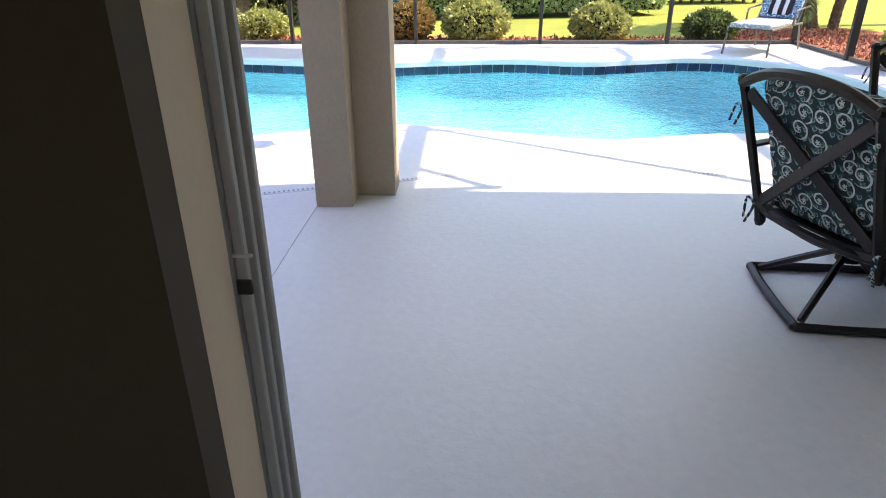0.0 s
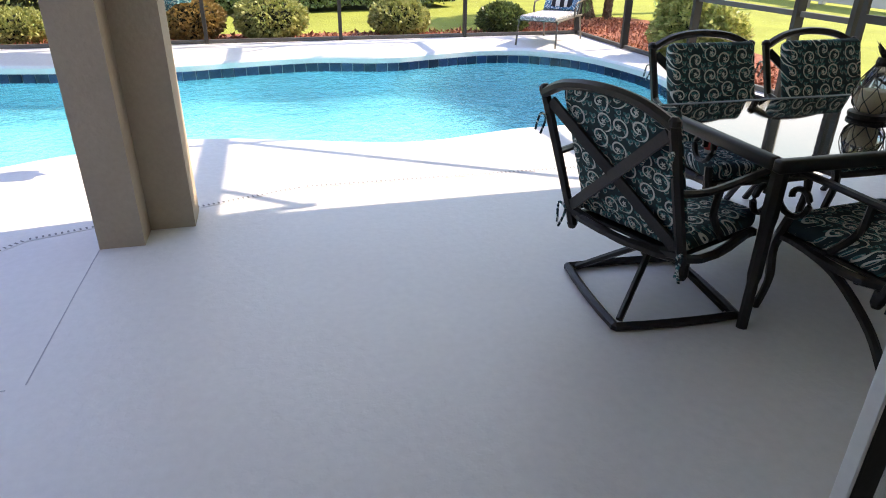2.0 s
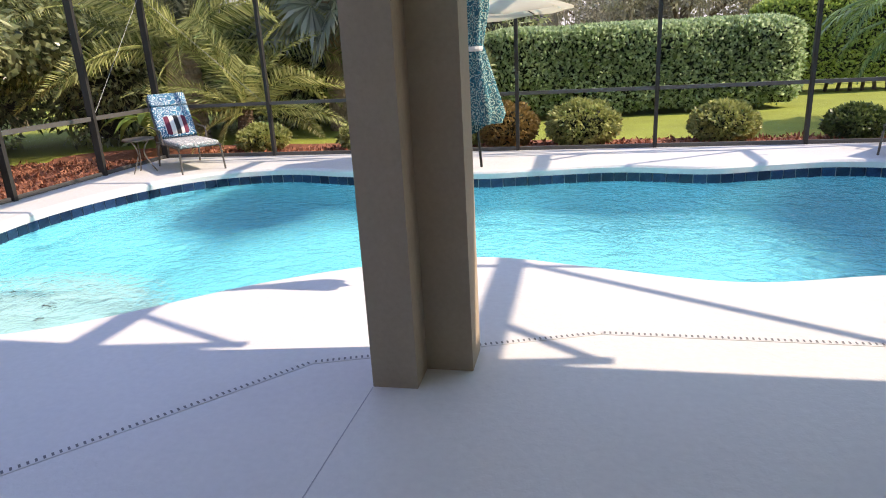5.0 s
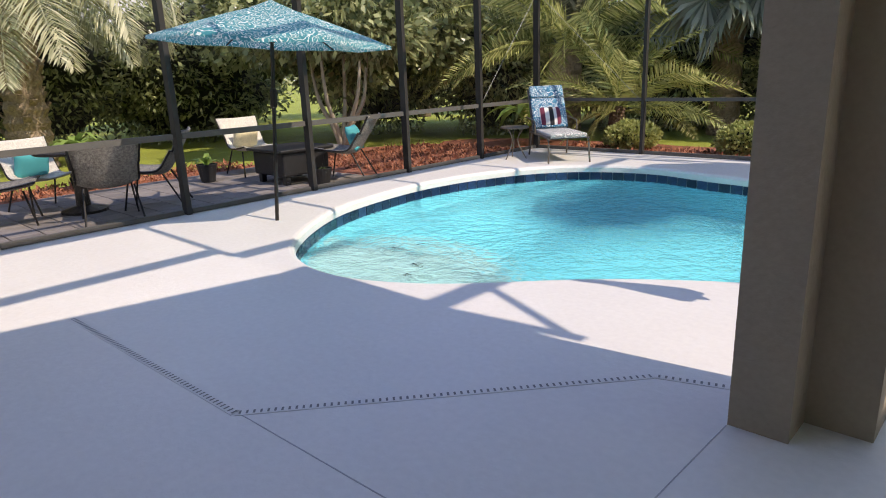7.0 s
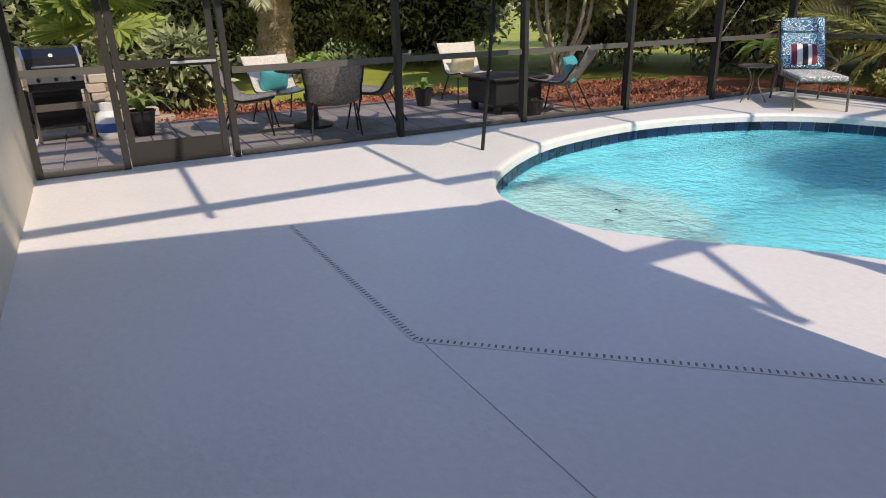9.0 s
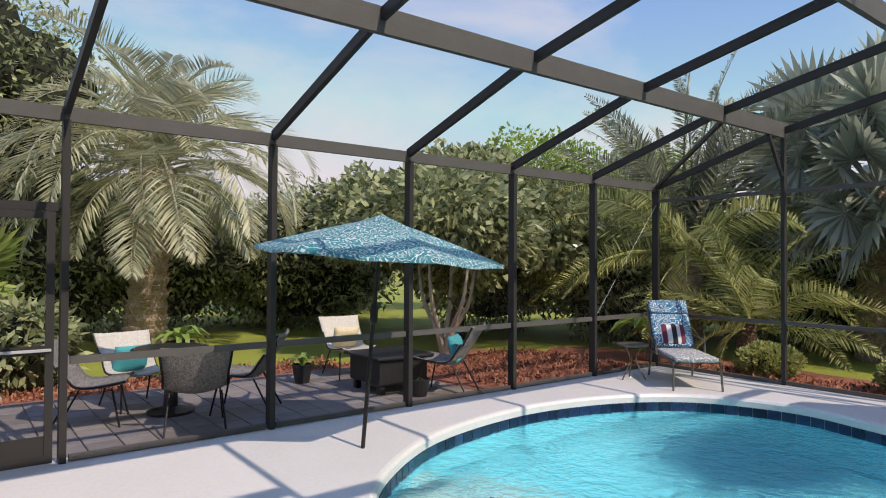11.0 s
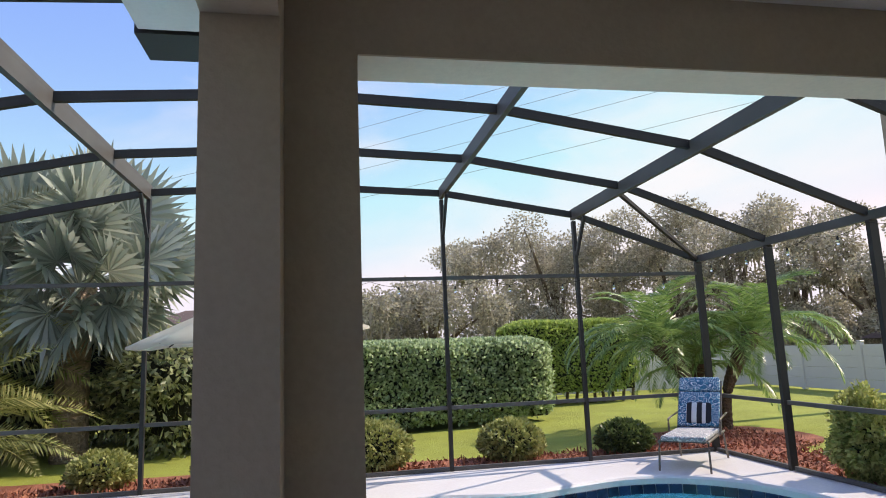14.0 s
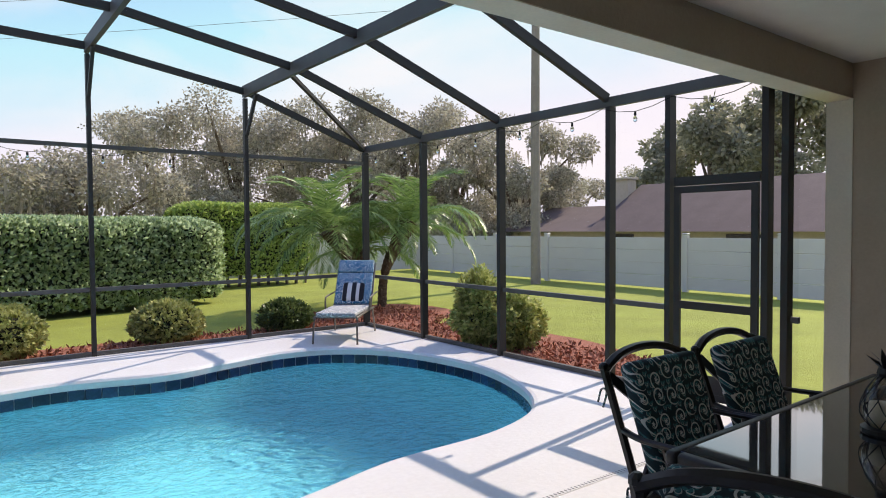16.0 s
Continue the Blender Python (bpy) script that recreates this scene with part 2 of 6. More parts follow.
def deck_mat(name, base):
    """Painted concrete with a trowelled knock-down texture: low flat islands, slightly glossier."""
    m = mat(name, base, 0.4, var=0.06, scale=1.1, fine=26, bump=0.0)
    t = m.node_tree
    b = t.nodes["Principled BSDF"]
    tc = t.nodes.new("ShaderNodeTexCoord")
    n1, n2 = t.nodes.new("ShaderNodeTexNoise"), t.nodes.new("ShaderNodeTexNoise")
    n1.inputs["Scale"].default_value, n1.inputs["Detail"].default_value, n1.inputs["Roughness"].default_value = 21, 4, 0.6
    n2.inputs["Scale"].default_value, n2.inputs["Detail"].default_value = 120, 2
    r = t.nodes.new("ShaderNodeValToRGB")
    r.color_ramp.elements[0].position, r.color_ramp.elements[1].position = 0.46, 0.58
    for n in (n1, n2):
        t.links.new(tc.outputs["Object"], n.inputs["Vector"])
    t.links.new(n1.outputs["Fac"], r.inputs["Fac"])
    ad = t.nodes.new("ShaderNodeMath")
    ad.operation = "MULTIPLY_ADD"
    ad.inputs[1].default_value = 0.2
    t.links.new(n2.outputs["Fac"], ad.inputs[0])
    t.links.new(r.outputs["Color"], ad.inputs[2])
    bp = t.nodes.new("ShaderNodeBump")
    bp.inputs["Strength"].default_value, bp.inputs["Distance"].default_value = 0.3, 0.002
    t.links.new(ad.outputs[0], bp.inputs["Height"])
    t.links.new(bp.outputs["Normal"], b.inputs["Normal"])
    rr = t.nodes.new("ShaderNodeMapRange")
    rr.inputs["To Min"].default_value, rr.inputs["To Max"].default_value = 0.46, 0.30
    t.links.new(r.outputs["Color"], rr.inputs["Value"])
    t.links.new(rr.outputs["Result"], b.inputs["Roughness"])
    return m


M_DECK = deck_mat("painted_deck", (0.74, 0.725, 0.70))
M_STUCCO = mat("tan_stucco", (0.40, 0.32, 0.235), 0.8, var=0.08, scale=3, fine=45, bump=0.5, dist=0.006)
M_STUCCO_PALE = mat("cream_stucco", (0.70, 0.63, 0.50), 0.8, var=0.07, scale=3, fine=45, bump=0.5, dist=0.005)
# indoor dimness is put into this dark wall colour
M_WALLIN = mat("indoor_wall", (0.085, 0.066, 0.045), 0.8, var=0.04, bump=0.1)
M_CEIL = mat("porch_ceiling", (0.74, 0.69, 0.60), 0.8, var=0.05, fine=80, bump=0.4)
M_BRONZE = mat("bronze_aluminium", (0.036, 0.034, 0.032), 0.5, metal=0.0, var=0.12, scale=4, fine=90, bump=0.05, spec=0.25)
# the same bronze with its sunlit grey put into the base colour
M_BEAM = mat("sunlit_bronze_beam", (0.105, 0.10, 0.093), 0.5, metal=0.0, var=0.15, scale=4, fine=90, bump=0.05, spec=0.2)
M_WHITEMET = mat("white_metal", (0.75, 0.75, 0.73), 0.4, var=0.05)
M_GREYMET = mat("grey_frame", (0.42, 0.43, 0.43), 0.45, var=0.08)
M_SCREEN = clear_mat("insect_screen", (0.96, 0.96, 0.96), 0.05, (0.04, 0.04, 0.04))
M_TILE = mat("pool_tile", (0.014, 0.035, 0.085), 0.15, var=0.35, scale=9, fine=50, bump=0.05, rand=0.45)
M_GROUT = mat("tile_grout", (0.30, 0.33, 0.36), 0.8)
M_PLASTER = mat("pool_plaster", (0.12, 0.58, 0.70), 0.7, var=0.2, scale=2.6, fine=9, bump=0.2)
M_WATER = glass_mat("pool_water", (0.80, 0.97, 1.0), 0.0, 1.33, wave=0.075)
M_BLACKTILE = mat("black_tile", (0.01, 0.012, 0.015), 0.2)
M_LAWN = mat("lawn", (0.31, 0.355, 0.055), 0.9, var=0.28, scale=0.9, fine=55, bump=0.9, dist=0.03)
M_MULCH = mat("red_mulch", (0.34, 0.125, 0.075), 0.95, var=0.45, scale=5, fine=38, bump=1.0, dist=0.03)
M_PAVER = mat("grey_paver", (0.24, 0.215, 0.20), 0.8, var=0.18, scale=4, fine=40, bump=0.4, rand=0.2)
M_JOINT = mat("joint_grey", (0.45, 0.45, 0.46), 0.8)
M_SLOT = mat("drain_slot", (0.20, 0.20, 0.20), 0.8)


# ---- mesh helpers ----
def box(bm, x0, x1, y0, y1, z0, z1):
    v = [bm.verts.new((x, y, z)) for z in (z0, z1) for x, y in ((x0, y0), (x1, y0), (x1, y1), (x0, y1))]
    for f in ((3, 2, 1, 0), (4, 5, 6, 7), (0, 1, 5, 4), (1, 2, 6, 5), (2, 3, 7, 6), (3, 0, 4, 7)):
        bm.faces.new([v[i] for i in f])
    return bm


def rbox(x0, x1, y0, y1, z0, z1, r=0.01, seg=2):
    bm = box(bmesh.new(), x0, x1, y0, y1, z0, z1)
    bmesh.ops.bevel(bm, geom=bm.edges[:], offset=r, segments=seg, affect="EDGES", profile=0.5)
    return bm


def bar(bm, p, q, w, h, up=(0, 0, 1)):
    """A straight bar of rectangular section from p to q: w across, h along up."""
    p, q = Vector(p), Vector(q)
    d = (q - p).normalized()
    u = Vector(up)
    if abs(d.dot(u)) > 0.95:
        u = Vector((0, 1, 0))
    s = d.cross(u).normalized()
    u = s.cross(d).normalized()
    v = [bm.verts.new(c + s * (a * w / 2) + u * (b * h / 2)) for c in (p, q) for a, b in ((-1, -1), (1, -1), (1, 1), (-1, 1))]
    for f in ((3, 2, 1, 0), (4, 5, 6, 7), (0, 1, 5, 4), (1, 2, 6, 5), (2, 3, 7, 6), (3, 0, 4, 7)):
        bm.faces.new([v[i] for i in f])
    return bm


def tube(bm, pts, r, n=8, flat=1.0, up=(0, 0, 1), closed=False):
    """A tube swept along points; r a number or one per point; flat squeezes it along up."""
    pts = [Vector(p) for p in pts]
    rings = []
    m = len(pts)
    for i, p in enumerate(pts):
        if closed:
            d = pts[(i + 1) % m] - pts[i - 1]
        else:
            d = pts[min(i + 1, m - 1)] - pts[max(i - 1, 0)]
        d.normalize()
        u = Vector(up)
        if abs(d.dot(u)) > 0.97:
            u = Vector((0, 1, 0)) if abs(d.y) < 0.9 else Vector((1, 0, 0))
        s = d.cross(u).normalized()
        u = s.cross(d)
        rr = r[i] if hasattr(r, "__len__") else r
        rings.append([bm.verts.new(p + s * (rr * math.cos(a)) + u * (rr * flat * math.sin(a))) for a in (2 * math.pi * (k + 0.5) / n for k in range(n))])
    for i in range(m if closed else m - 1):
        a, b = rings[i], rings[(i + 1) % m]
        for k in range(n):
            bm.faces.new((a[k], a[(k + 1) % n], b[(k + 1) % n], b[k]))
    if not closed:
        bm.faces.new(rings[0][::-1])
        bm.faces.new(rings[-1])
    return bm


def spline(pts, per=8, closed=False):
    """A smooth curve through points (Catmull-Rom)."""
    p = [Vector(a) for a in pts]
    m, out = len(p), []
    for i in range(m if closed else m - 1):
        a, b, c, d = (p[(i + k) % m] if closed else p[min(max(i + k, 0), m - 1)] for k in (-1, 0, 1, 2))
        for j in range(per):
            t = j / per
            out.append(0.5 * (2 * b + (c - a) * t + (2 * a - 5 * b + 4 * c - d) * t * t + (3 * b - a - 3 * c + d) * t ** 3))
    if not closed:
        out.append(p[-1].copy())
    return out


def lathe(profile, n=20):
    """A turned body from (radius, height) pairs."""
    bm = bmesh.new()
    rings = [[bm.verts.new((r * math.cos(2 * math.pi * k / n), r * math.sin(2 * math.pi * k / n), z)) for k in range(n)] for r, z in profile]
    for a, b in zip(rings, rings[1:]):
        for k in range(n):
            bm.faces.new((a[k], a[(k + 1) % n], b[(k + 1) % n], b[k]))
    bm.faces.new(rings[0][::-1])
    bm.faces.new(rings[-1])
    return bm


def mesh_of(name, bm, material, smooth=False):
    bmesh.ops.recalc_face_normals(bm, faces=bm.faces[:])
    me = bpy.data.meshes.new(name)
    bm.to_mesh(me)
    bm.free()
    me.materials.append(material)
    if smooth:
        me.polygons.foreach_set("use_smooth", [True] * len(me.polygons))
    return me


def part(name, bm, material, parent=None, label="", smooth=False, at=None):
    """Links a bmesh, or a mesh, as one object under its thing."""
    me = bm if isinstance(bm, bpy.types.Mesh) else mesh_of(name, bm, material, smooth)
    ob = new(name, me)
    ob.parent = parent
    if at is not None:
        ob.matrix_basis = at
    if label:
        ob["label"] = label
    return ob


def thing(name, label, category, at=None, group="", kind=""):
    ob = new(name)
    ob.empty_display_size = 0.1
    if at is not None:
        ob.matrix_basis = at
    return tagged(ob, label, category, group, kind)


def quads_mesh(name, verts, per, material, smooth=False):
    """Many loose faces of per corners each, from an array of corner places."""
    n = len(verts) // per
    me = bpy.data.meshes.new(name)
    me.vertices.add(n * per)
    me.vertices.foreach_set("co", np.asarray(verts, dtype=np.float32).ravel())
    me.loops.add(n * per)
    me.loops.foreach_set("vertex_index", np.arange(n * per, dtype=np.int32))
    me.polygons.add(n)
    me.polygons.foreach_set("loop_start", np.arange(0, n * per, per, dtype=np.int32))
    me.update(calc_edges=True)
    me.materials.append(material)
    return me


# ---- the pool ----
POOL = [(-4.25, 4.5), (-3.4, 4.17), (-2.6, 4.42), (-1.7, 5.2), (-0.9, 5.68), (-0.1, 5.9), (0.7, 5.7), (1.63, 5.45), (2.6, 5.64), (3.6, 5.68),
        (4.35, 6.0), (4.85, 6.75), (5.08, 7.75), (4.85, 8.95), (4.3, 9.62), (3.6, 9.8), (2.85, 9.64), (2.1, 9.46), (1.1, 9.66), (0.1, 9.5),
        (-0.8, 9.35), (-2.5, 9.6), (-3.6, 9.85), (-4.6, 9.5), (-5.2, 8.7), (-5.48, 7.5), (-5.35, 6.3), (-5.0, 5.4)]
RIM = [Vector((p.x, p.y)) for p in spline([(x, y, 0) for x, y in POOL], 8, True)]
NR = len(RIM)
OUT = []
for i in range(NR):
    d = (RIM[(i + 1) % NR] - RIM[i - 1]).normalized()
    OUT.append(Vector((d.y, -d.x)))
LIP, TILE_H, WATER_Z = 0.10, 0.15, -0.20


def ring_strip(bm, prof, mids=None):
    """A band swept round the rim: prof holds (outward offset, height)."""
    rows = [[bm.verts.new((RIM[i].x + OUT[i].x * o, RIM[i].y + OUT[i].y * o, z)) for i in range(NR)] for o, z in prof]
    for a, b in zip(rows, rows[1:]):
        for i in range(NR):
            bm.faces.new((a[i], a[(i + 1) % NR], b[(i + 1) % NR], b[i]))
    return rows


def fill_with_hole(bm, outer, hole, z):
    """A flat sheet between an outer outline and a hole."""
    ov = [bm.verts.new((x, y, z)) for x, y in outer]
    hv = [bm.verts.new((p.x, p.y, z)) for p in hole]
    es = [bm.edges.new((ov[i], ov[(i + 1) % len(ov)])) for i in range(len(ov))]
    es += [bm.edges.new((hv[i], hv[(i + 1) % len(hv)])) for i in range(len(hv))]
    bmesh.ops.triangle_fill(bm, edges=es, use_beauty=True)
    for f in bm.faces:
        if f.normal.z < 0:
            f.normal_flip()


LX, RX, FY, HY, HW = -6.30, 5.64, 11.03, 1.15, 1.0
deck = bmesh.new()
fill_with_hole(deck, [(LX - 0.12, 0.9), (6.6, 0.9), (6.6, 4.3), (RX + 0.12, 4.3), (RX + 0.12, FY + 0.12), (LX - 0.12, FY + 0.12)], [RIM[i] + OUT[i] * 0.05 for i in range(NR)], 0.0)
ring_strip(deck, [(0.05, 0.0), (0.02, -0.008), (0.0, -0.035), (0.0, -LIP)])
bmesh.ops.remove_doubles(deck, verts=deck.verts[:], dist=0.0005)
floor = tagged(part("pavement", deck, M_DECK), "white painted textured concrete pool deck", "pool deck", kind="structure")
skirt = bmesh.new()
for a, b in (((LX - 0.12, 0.9), (LX - 0.12, FY + 0.12)), ((LX - 0.12, FY + 0.12), (RX + 0.12, FY + 0.12)), ((RX + 0.12, FY + 0.12), (RX + 0.12, 4.3))):
    bar(skirt, (*a, -0.08), (*b, -0.08), 0.012, 0.15)
part("slab_edge", skirt, M_DECK, floor)

basin = bmesh.new()
# share of the way in from the rim, share of the depth reached there
PROFILE = [(0.0, 0.0), (0.006, 0.35), (0.02, 0.72), (0.05, 0.90), (0.11, 0.98), (0.25, 1.0), (0.5, 1.0), (0.75, 1.0)]
cx, cy = 0.3, 7.4
rows = []
for s, share in PROFILE:
    row = []
    for i in range(NR):
        x, y = RIM[i].x * (1 - s) + cx * s, RIM[i].y * (1 - s) + cy * s
        deep = 1.0 + 0.7 * min(1, max(0, (x + 4.0) / 7.0))
        z = -(LIP + TILE_H) - deep * share
        row.append(basin.verts.new((x, y, z)))
    rows.append(row)
mid = basin.verts.new((cx, cy, -1.70))
for a, b in zip(rows, rows[1:]):
    for i in range(NR):
        basin.faces.new((a[i], a[(i + 1) % NR], b[(i + 1) % NR], b[i]))
for i in range(NR):
    basin.faces.new((rows[-1][i], rows[-1][(i + 1) % NR], mid))
pool = thing("swimming_pool", "freeform swimming pool with clear turquoise water and blue tiles", "swimming pool")
part("basin", basin, M_PLASTER, pool, "turquoise plaster", smooth=True)
back = bmesh.new()
ring_strip(back, [(0.012, -LIP), (0.012, -LIP - TILE_H - 0.01)])
part("grout_band", back, M_GROUT, pool)
surf = bmesh.new()
surf.faces.new([surf.verts.new((p.x, p.y, WATER_Z)) for p in RIM])
bmesh.ops.triangulate(surf, faces=surf.faces[:])
for f in surf.faces:
    f.normal_update()
    if f.normal.z < 0:
        f.normal_flip()
wme = bpy.data.meshes.new("water")
surf.to_mesh(wme)
surf.free()
wme.materials.append(M_WATER)
water = part("water", wme, None, pool, "rippled clear blue water")
water.visible_shadow = False
# broad entry steps with dark marker tiles in the shallow corner
steps = bmesh.new()
for k, (r, z) in enumerate(((0.75, -0.42), (1.15, -0.68), (1.55, -0.92))):
    c = [(-4.05 + r * math.cos(a), 4.85 + r * math.sin(a)) for a in (math.radians(-25 + 14 * j) for j in range(12))]
    ring = [(-4.6, 4.2)] + c + [(-5.4, 5.6)]
    lo, hi = [steps.verts.new((x, y, z - 0.3)) for x, y in ring], [steps.verts.new((x, y, z)) for x, y in ring]
    steps.faces.new(hi)
    for i in range(len(ring)):
        j = (i + 1) % len(ring)
        steps.faces.new((lo[i], lo[j], hi[j], hi[i]))
part("entry_steps", steps, mat("pale_plaster", (0.34, 0.56, 0.58), 0.7, var=0.2, scale=6, fine=30, bump=0.3), pool, "paler shallow entry steps")
for k, (r, z) in enumerate(((0.68, -0.415), (1.08, -0.675))):
    for j in range(5):
        a = math.radians(-12 + 27 * j)
        mk = box(bmesh.new(), -0.03, 0.03, -0.03, 0.03, 0, 0.006)
        part("marker_tile", mk, M_BLACKTILE, pool, at=pose(-4.05 + r * math.cos(a), 4.85 + r * math.sin(a), z, 0, 0, math.degrees(a)))

# ---- ground ----
OUTLINE = [(LX - 0.12, 0.9), (LX - 0.12, FY + 0.12), (RX + 0.12, FY + 0.12), (RX + 0.12, 4.3), (6.6, 4.3), (6.6, -6), (LX - 3.6, -6), (LX - 3.6, 0.9)]
g = bmesh.new()
outer = [(140 * math.cos(a) * 2, 140 * math.sin(a) * 2) for a in (2 * math.pi * k / 40 for k in range(40))]
fill_with_hole(g, outer, [Vector(p) for p in OUTLINE], -0.10)
ground = tagged(part("ground", g, M_LAWN), "sunlit green lawn round the pool deck", "lawn", kind="structure")


def bed(name, ring, label):
    bm = bmesh.new()
    pts = spline([(x, y, 0) for x, y in ring], 4, True)
    lo = [bm.verts.new((p.x, p.y, -0.11)) for p in pts]
    hi = [bm.verts.new((p.x, p.y, -0.06 + 0.02 * noise.noise(p * 2))) for p in pts]
    bm.faces.new(hi)
    for i in range(len(pts)):
        bm.faces.new((lo[i], lo[(i + 1) % len(pts)], hi[(i + 1) % len(pts)], hi[i]))
    bmesh.ops.triangulate(bm, faces=[f for f in bm.faces if len(f.verts) > 4])
    return tagged(part(name, bm, M_MULCH), label, "mulch bed", kind="structure")


bed("mulch_bed_far", [(-8.6, 11.0), (-8.8, 12.2), (-6, 12.9), (-3, 12.6), (0, 12.5), (2.5, 12.2), (4.5, 12.2), (6.0, 13.6), (8.0, 13.6), (8.2, 11.9), (6.9, 10.9),
                      (7.6, 9.2), (7.3, 7.2), (6.4, 5.9), (5.8, 5.9), (5.75, 8.5), (5.7, 11.13), (0, 11.16), (-6.2, 11.16)], "red wood-chip mulch bed along the screens")
bed("mulch_bed_side", [(-9.4, 1.6), (-10.3, 2.4), (-10.3, 4.5), (-10.1, 6.2), (-9.7, 7.6), (-10.0, 9.6), (-8.6, 11.4), (-6.9, 11.3), (-6.5, 9.0), (-6.5, 7.4), (-7.6, 7.2), (-8.8, 5.6), (-9.0, 3.4)],
    "red mulch bed round the paved patio")

# ---- house ----
wall = box(bmesh.new(), -6.6, -0.66, 0.90, HW, 0, 2.72)
box(wall, -0.66, 0.185, 0.90, HY, 0, 2.72)
tagged(part("wall_west", wall, M_STUCCO_PALE), "cream stucco house wall beside the deck", "wall", kind="structure")
wall = box(bmesh.new(), 3.05, 6.6, 0.90, HY, 0, 2.9)
box(wall, 0.20, 3.05, 0.90, HY, 2.10, 2.9)
tagged(part("wall_south", wall, M_STUCCO_PALE), "cream stucco house wall above the sliding door", "wall", kind="structure")
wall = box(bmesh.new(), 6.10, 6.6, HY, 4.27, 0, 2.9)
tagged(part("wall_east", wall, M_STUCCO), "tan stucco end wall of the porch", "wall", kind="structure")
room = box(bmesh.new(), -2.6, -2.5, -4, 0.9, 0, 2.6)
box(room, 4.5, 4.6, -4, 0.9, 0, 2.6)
# unseen back wall; its opening is added to let sky light in
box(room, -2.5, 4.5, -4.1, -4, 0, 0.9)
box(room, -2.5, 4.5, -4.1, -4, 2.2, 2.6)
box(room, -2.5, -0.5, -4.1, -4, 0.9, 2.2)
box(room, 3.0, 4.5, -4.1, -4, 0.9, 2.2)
tagged(part("wall_indoor", room, M_WALLIN), "plain dim indoor walls with an added unseen light opening", "wall", kind="structure")
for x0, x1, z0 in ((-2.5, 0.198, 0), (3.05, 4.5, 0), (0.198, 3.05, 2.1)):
    tagged(part("wall_lining", box(bmesh.new(), x0, x1, 0.885, 0.898, z0, 2.6), M_WALLIN), "indoor wall coloured dark for the dim room", "wall", kind="structure")
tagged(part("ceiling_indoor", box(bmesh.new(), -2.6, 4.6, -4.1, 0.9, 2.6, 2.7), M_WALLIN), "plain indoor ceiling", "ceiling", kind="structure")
tagged(part("floor_indoor", box(bmesh.new(), -2.6, 4.6, -4.1, 0.895, -0.1, 0.0), M_PAVER), "plain indoor floor", "floor", kind="structure")
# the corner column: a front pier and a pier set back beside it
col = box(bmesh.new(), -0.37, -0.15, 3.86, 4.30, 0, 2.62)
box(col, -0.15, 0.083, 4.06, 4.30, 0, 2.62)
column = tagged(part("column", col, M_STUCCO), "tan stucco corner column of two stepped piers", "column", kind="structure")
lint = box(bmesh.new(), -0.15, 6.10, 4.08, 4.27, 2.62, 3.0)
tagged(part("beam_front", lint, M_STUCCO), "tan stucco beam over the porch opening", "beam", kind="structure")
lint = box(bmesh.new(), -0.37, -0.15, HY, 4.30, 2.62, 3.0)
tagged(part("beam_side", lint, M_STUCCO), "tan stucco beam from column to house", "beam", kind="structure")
# thin pale slab added: light bounced off the deck, as colour
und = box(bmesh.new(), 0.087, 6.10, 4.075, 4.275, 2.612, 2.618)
tagged(part("trim_beam", und, M_STUCCO_PALE), "underside of the porch beam, coloured cream for deck bounce", "trim", kind="structure")
# thin cream slab on the tan wall: outside light put into colour
tagged(part("trim_pier", box(bmesh.new(), 6.092, 6.098, 4.075, 4.275, 0.0, 2.61), M_STUCCO_PALE), "wall end beside the screens, coloured cream as if lit", "trim", kind="structure")
tagged(part("ceiling", box(bmesh.new(), -0.15, 6.10, HY, 4.08, 2.90, 3.0), M_CEIL), "beige textured porch ceiling", "ceiling", kind="structure")
M_ROOF = mat("roof_shingle", (0.12, 0.10, 0.085), 0.9, var=0.25, scale=3, fine=30, bump=0.6)
rf = bmesh.new()
v = [rf.verts.new(p) for p in ((-0.66, 4.31, 2.95), (7.0, 4.31, 2.95), (7.0, -5, 5.0), (-0.66, -5, 5.0), (-0.66, 4.31, 2.80), (7.0, 4.31, 2.80))]
for f in ((0, 1, 2, 3), (0, 4, 5, 1)):
    rf.faces.new([v[i] for i in f])
w = [rf.verts.new(p) for p in ((-0.66, HY, 2.80), (7.0, HY, 2.80), (-0.66, -5, 2.80), (7.0, -5, 2.80))]
rf.faces.new((v[0], v[3], w[2], v[4]))
rf.faces.new((v[1], v[5], w[3], v[2]))
rf.faces.new((v[2], w[3], w[2], v[3]))
roof = tagged(part("roof", rf, M_ROOF), "brown shingle porch roof", "roof", kind="structure")
rf = bmesh.new()
v = [rf.verts.new(p) for p in ((-7.0, 1.30, 2.72), (-0.7, 1.30, 2.72), (-0.7, -5, 4.4), (-7.0, -5, 4.4), (-7.0, 1.30, 2.60), (-0.7, 1.30, 2.60))]
rf.faces.new((v[0], v[1], v[2], v[3]))
rf.faces.new((v[0], v[4], v[5], v[1]))
tagged(part("roof_west", rf, M_ROOF), "brown shingle house roof", "roof", kind="structure")
# side eave soffit; its shadow is put into the tan colour
sof = box(bmesh.new(), -0.655, -0.375, HY, 4.04, 2.785, 2.798)
tagged(part("soffit_side", sof, M_STUCCO), "tan soffit beside the porch beam, darker for its shadow", "soffit", kind="structure")
sof = box(bmesh.new(), -0.655, -0.375, 4.043, 4.305, 2.785, 2.798)
tagged(part("soffit", sof, M_WHITEMET), "white soffit under the roof edge", "soffit", kind="structure")
gut = bmesh.new()
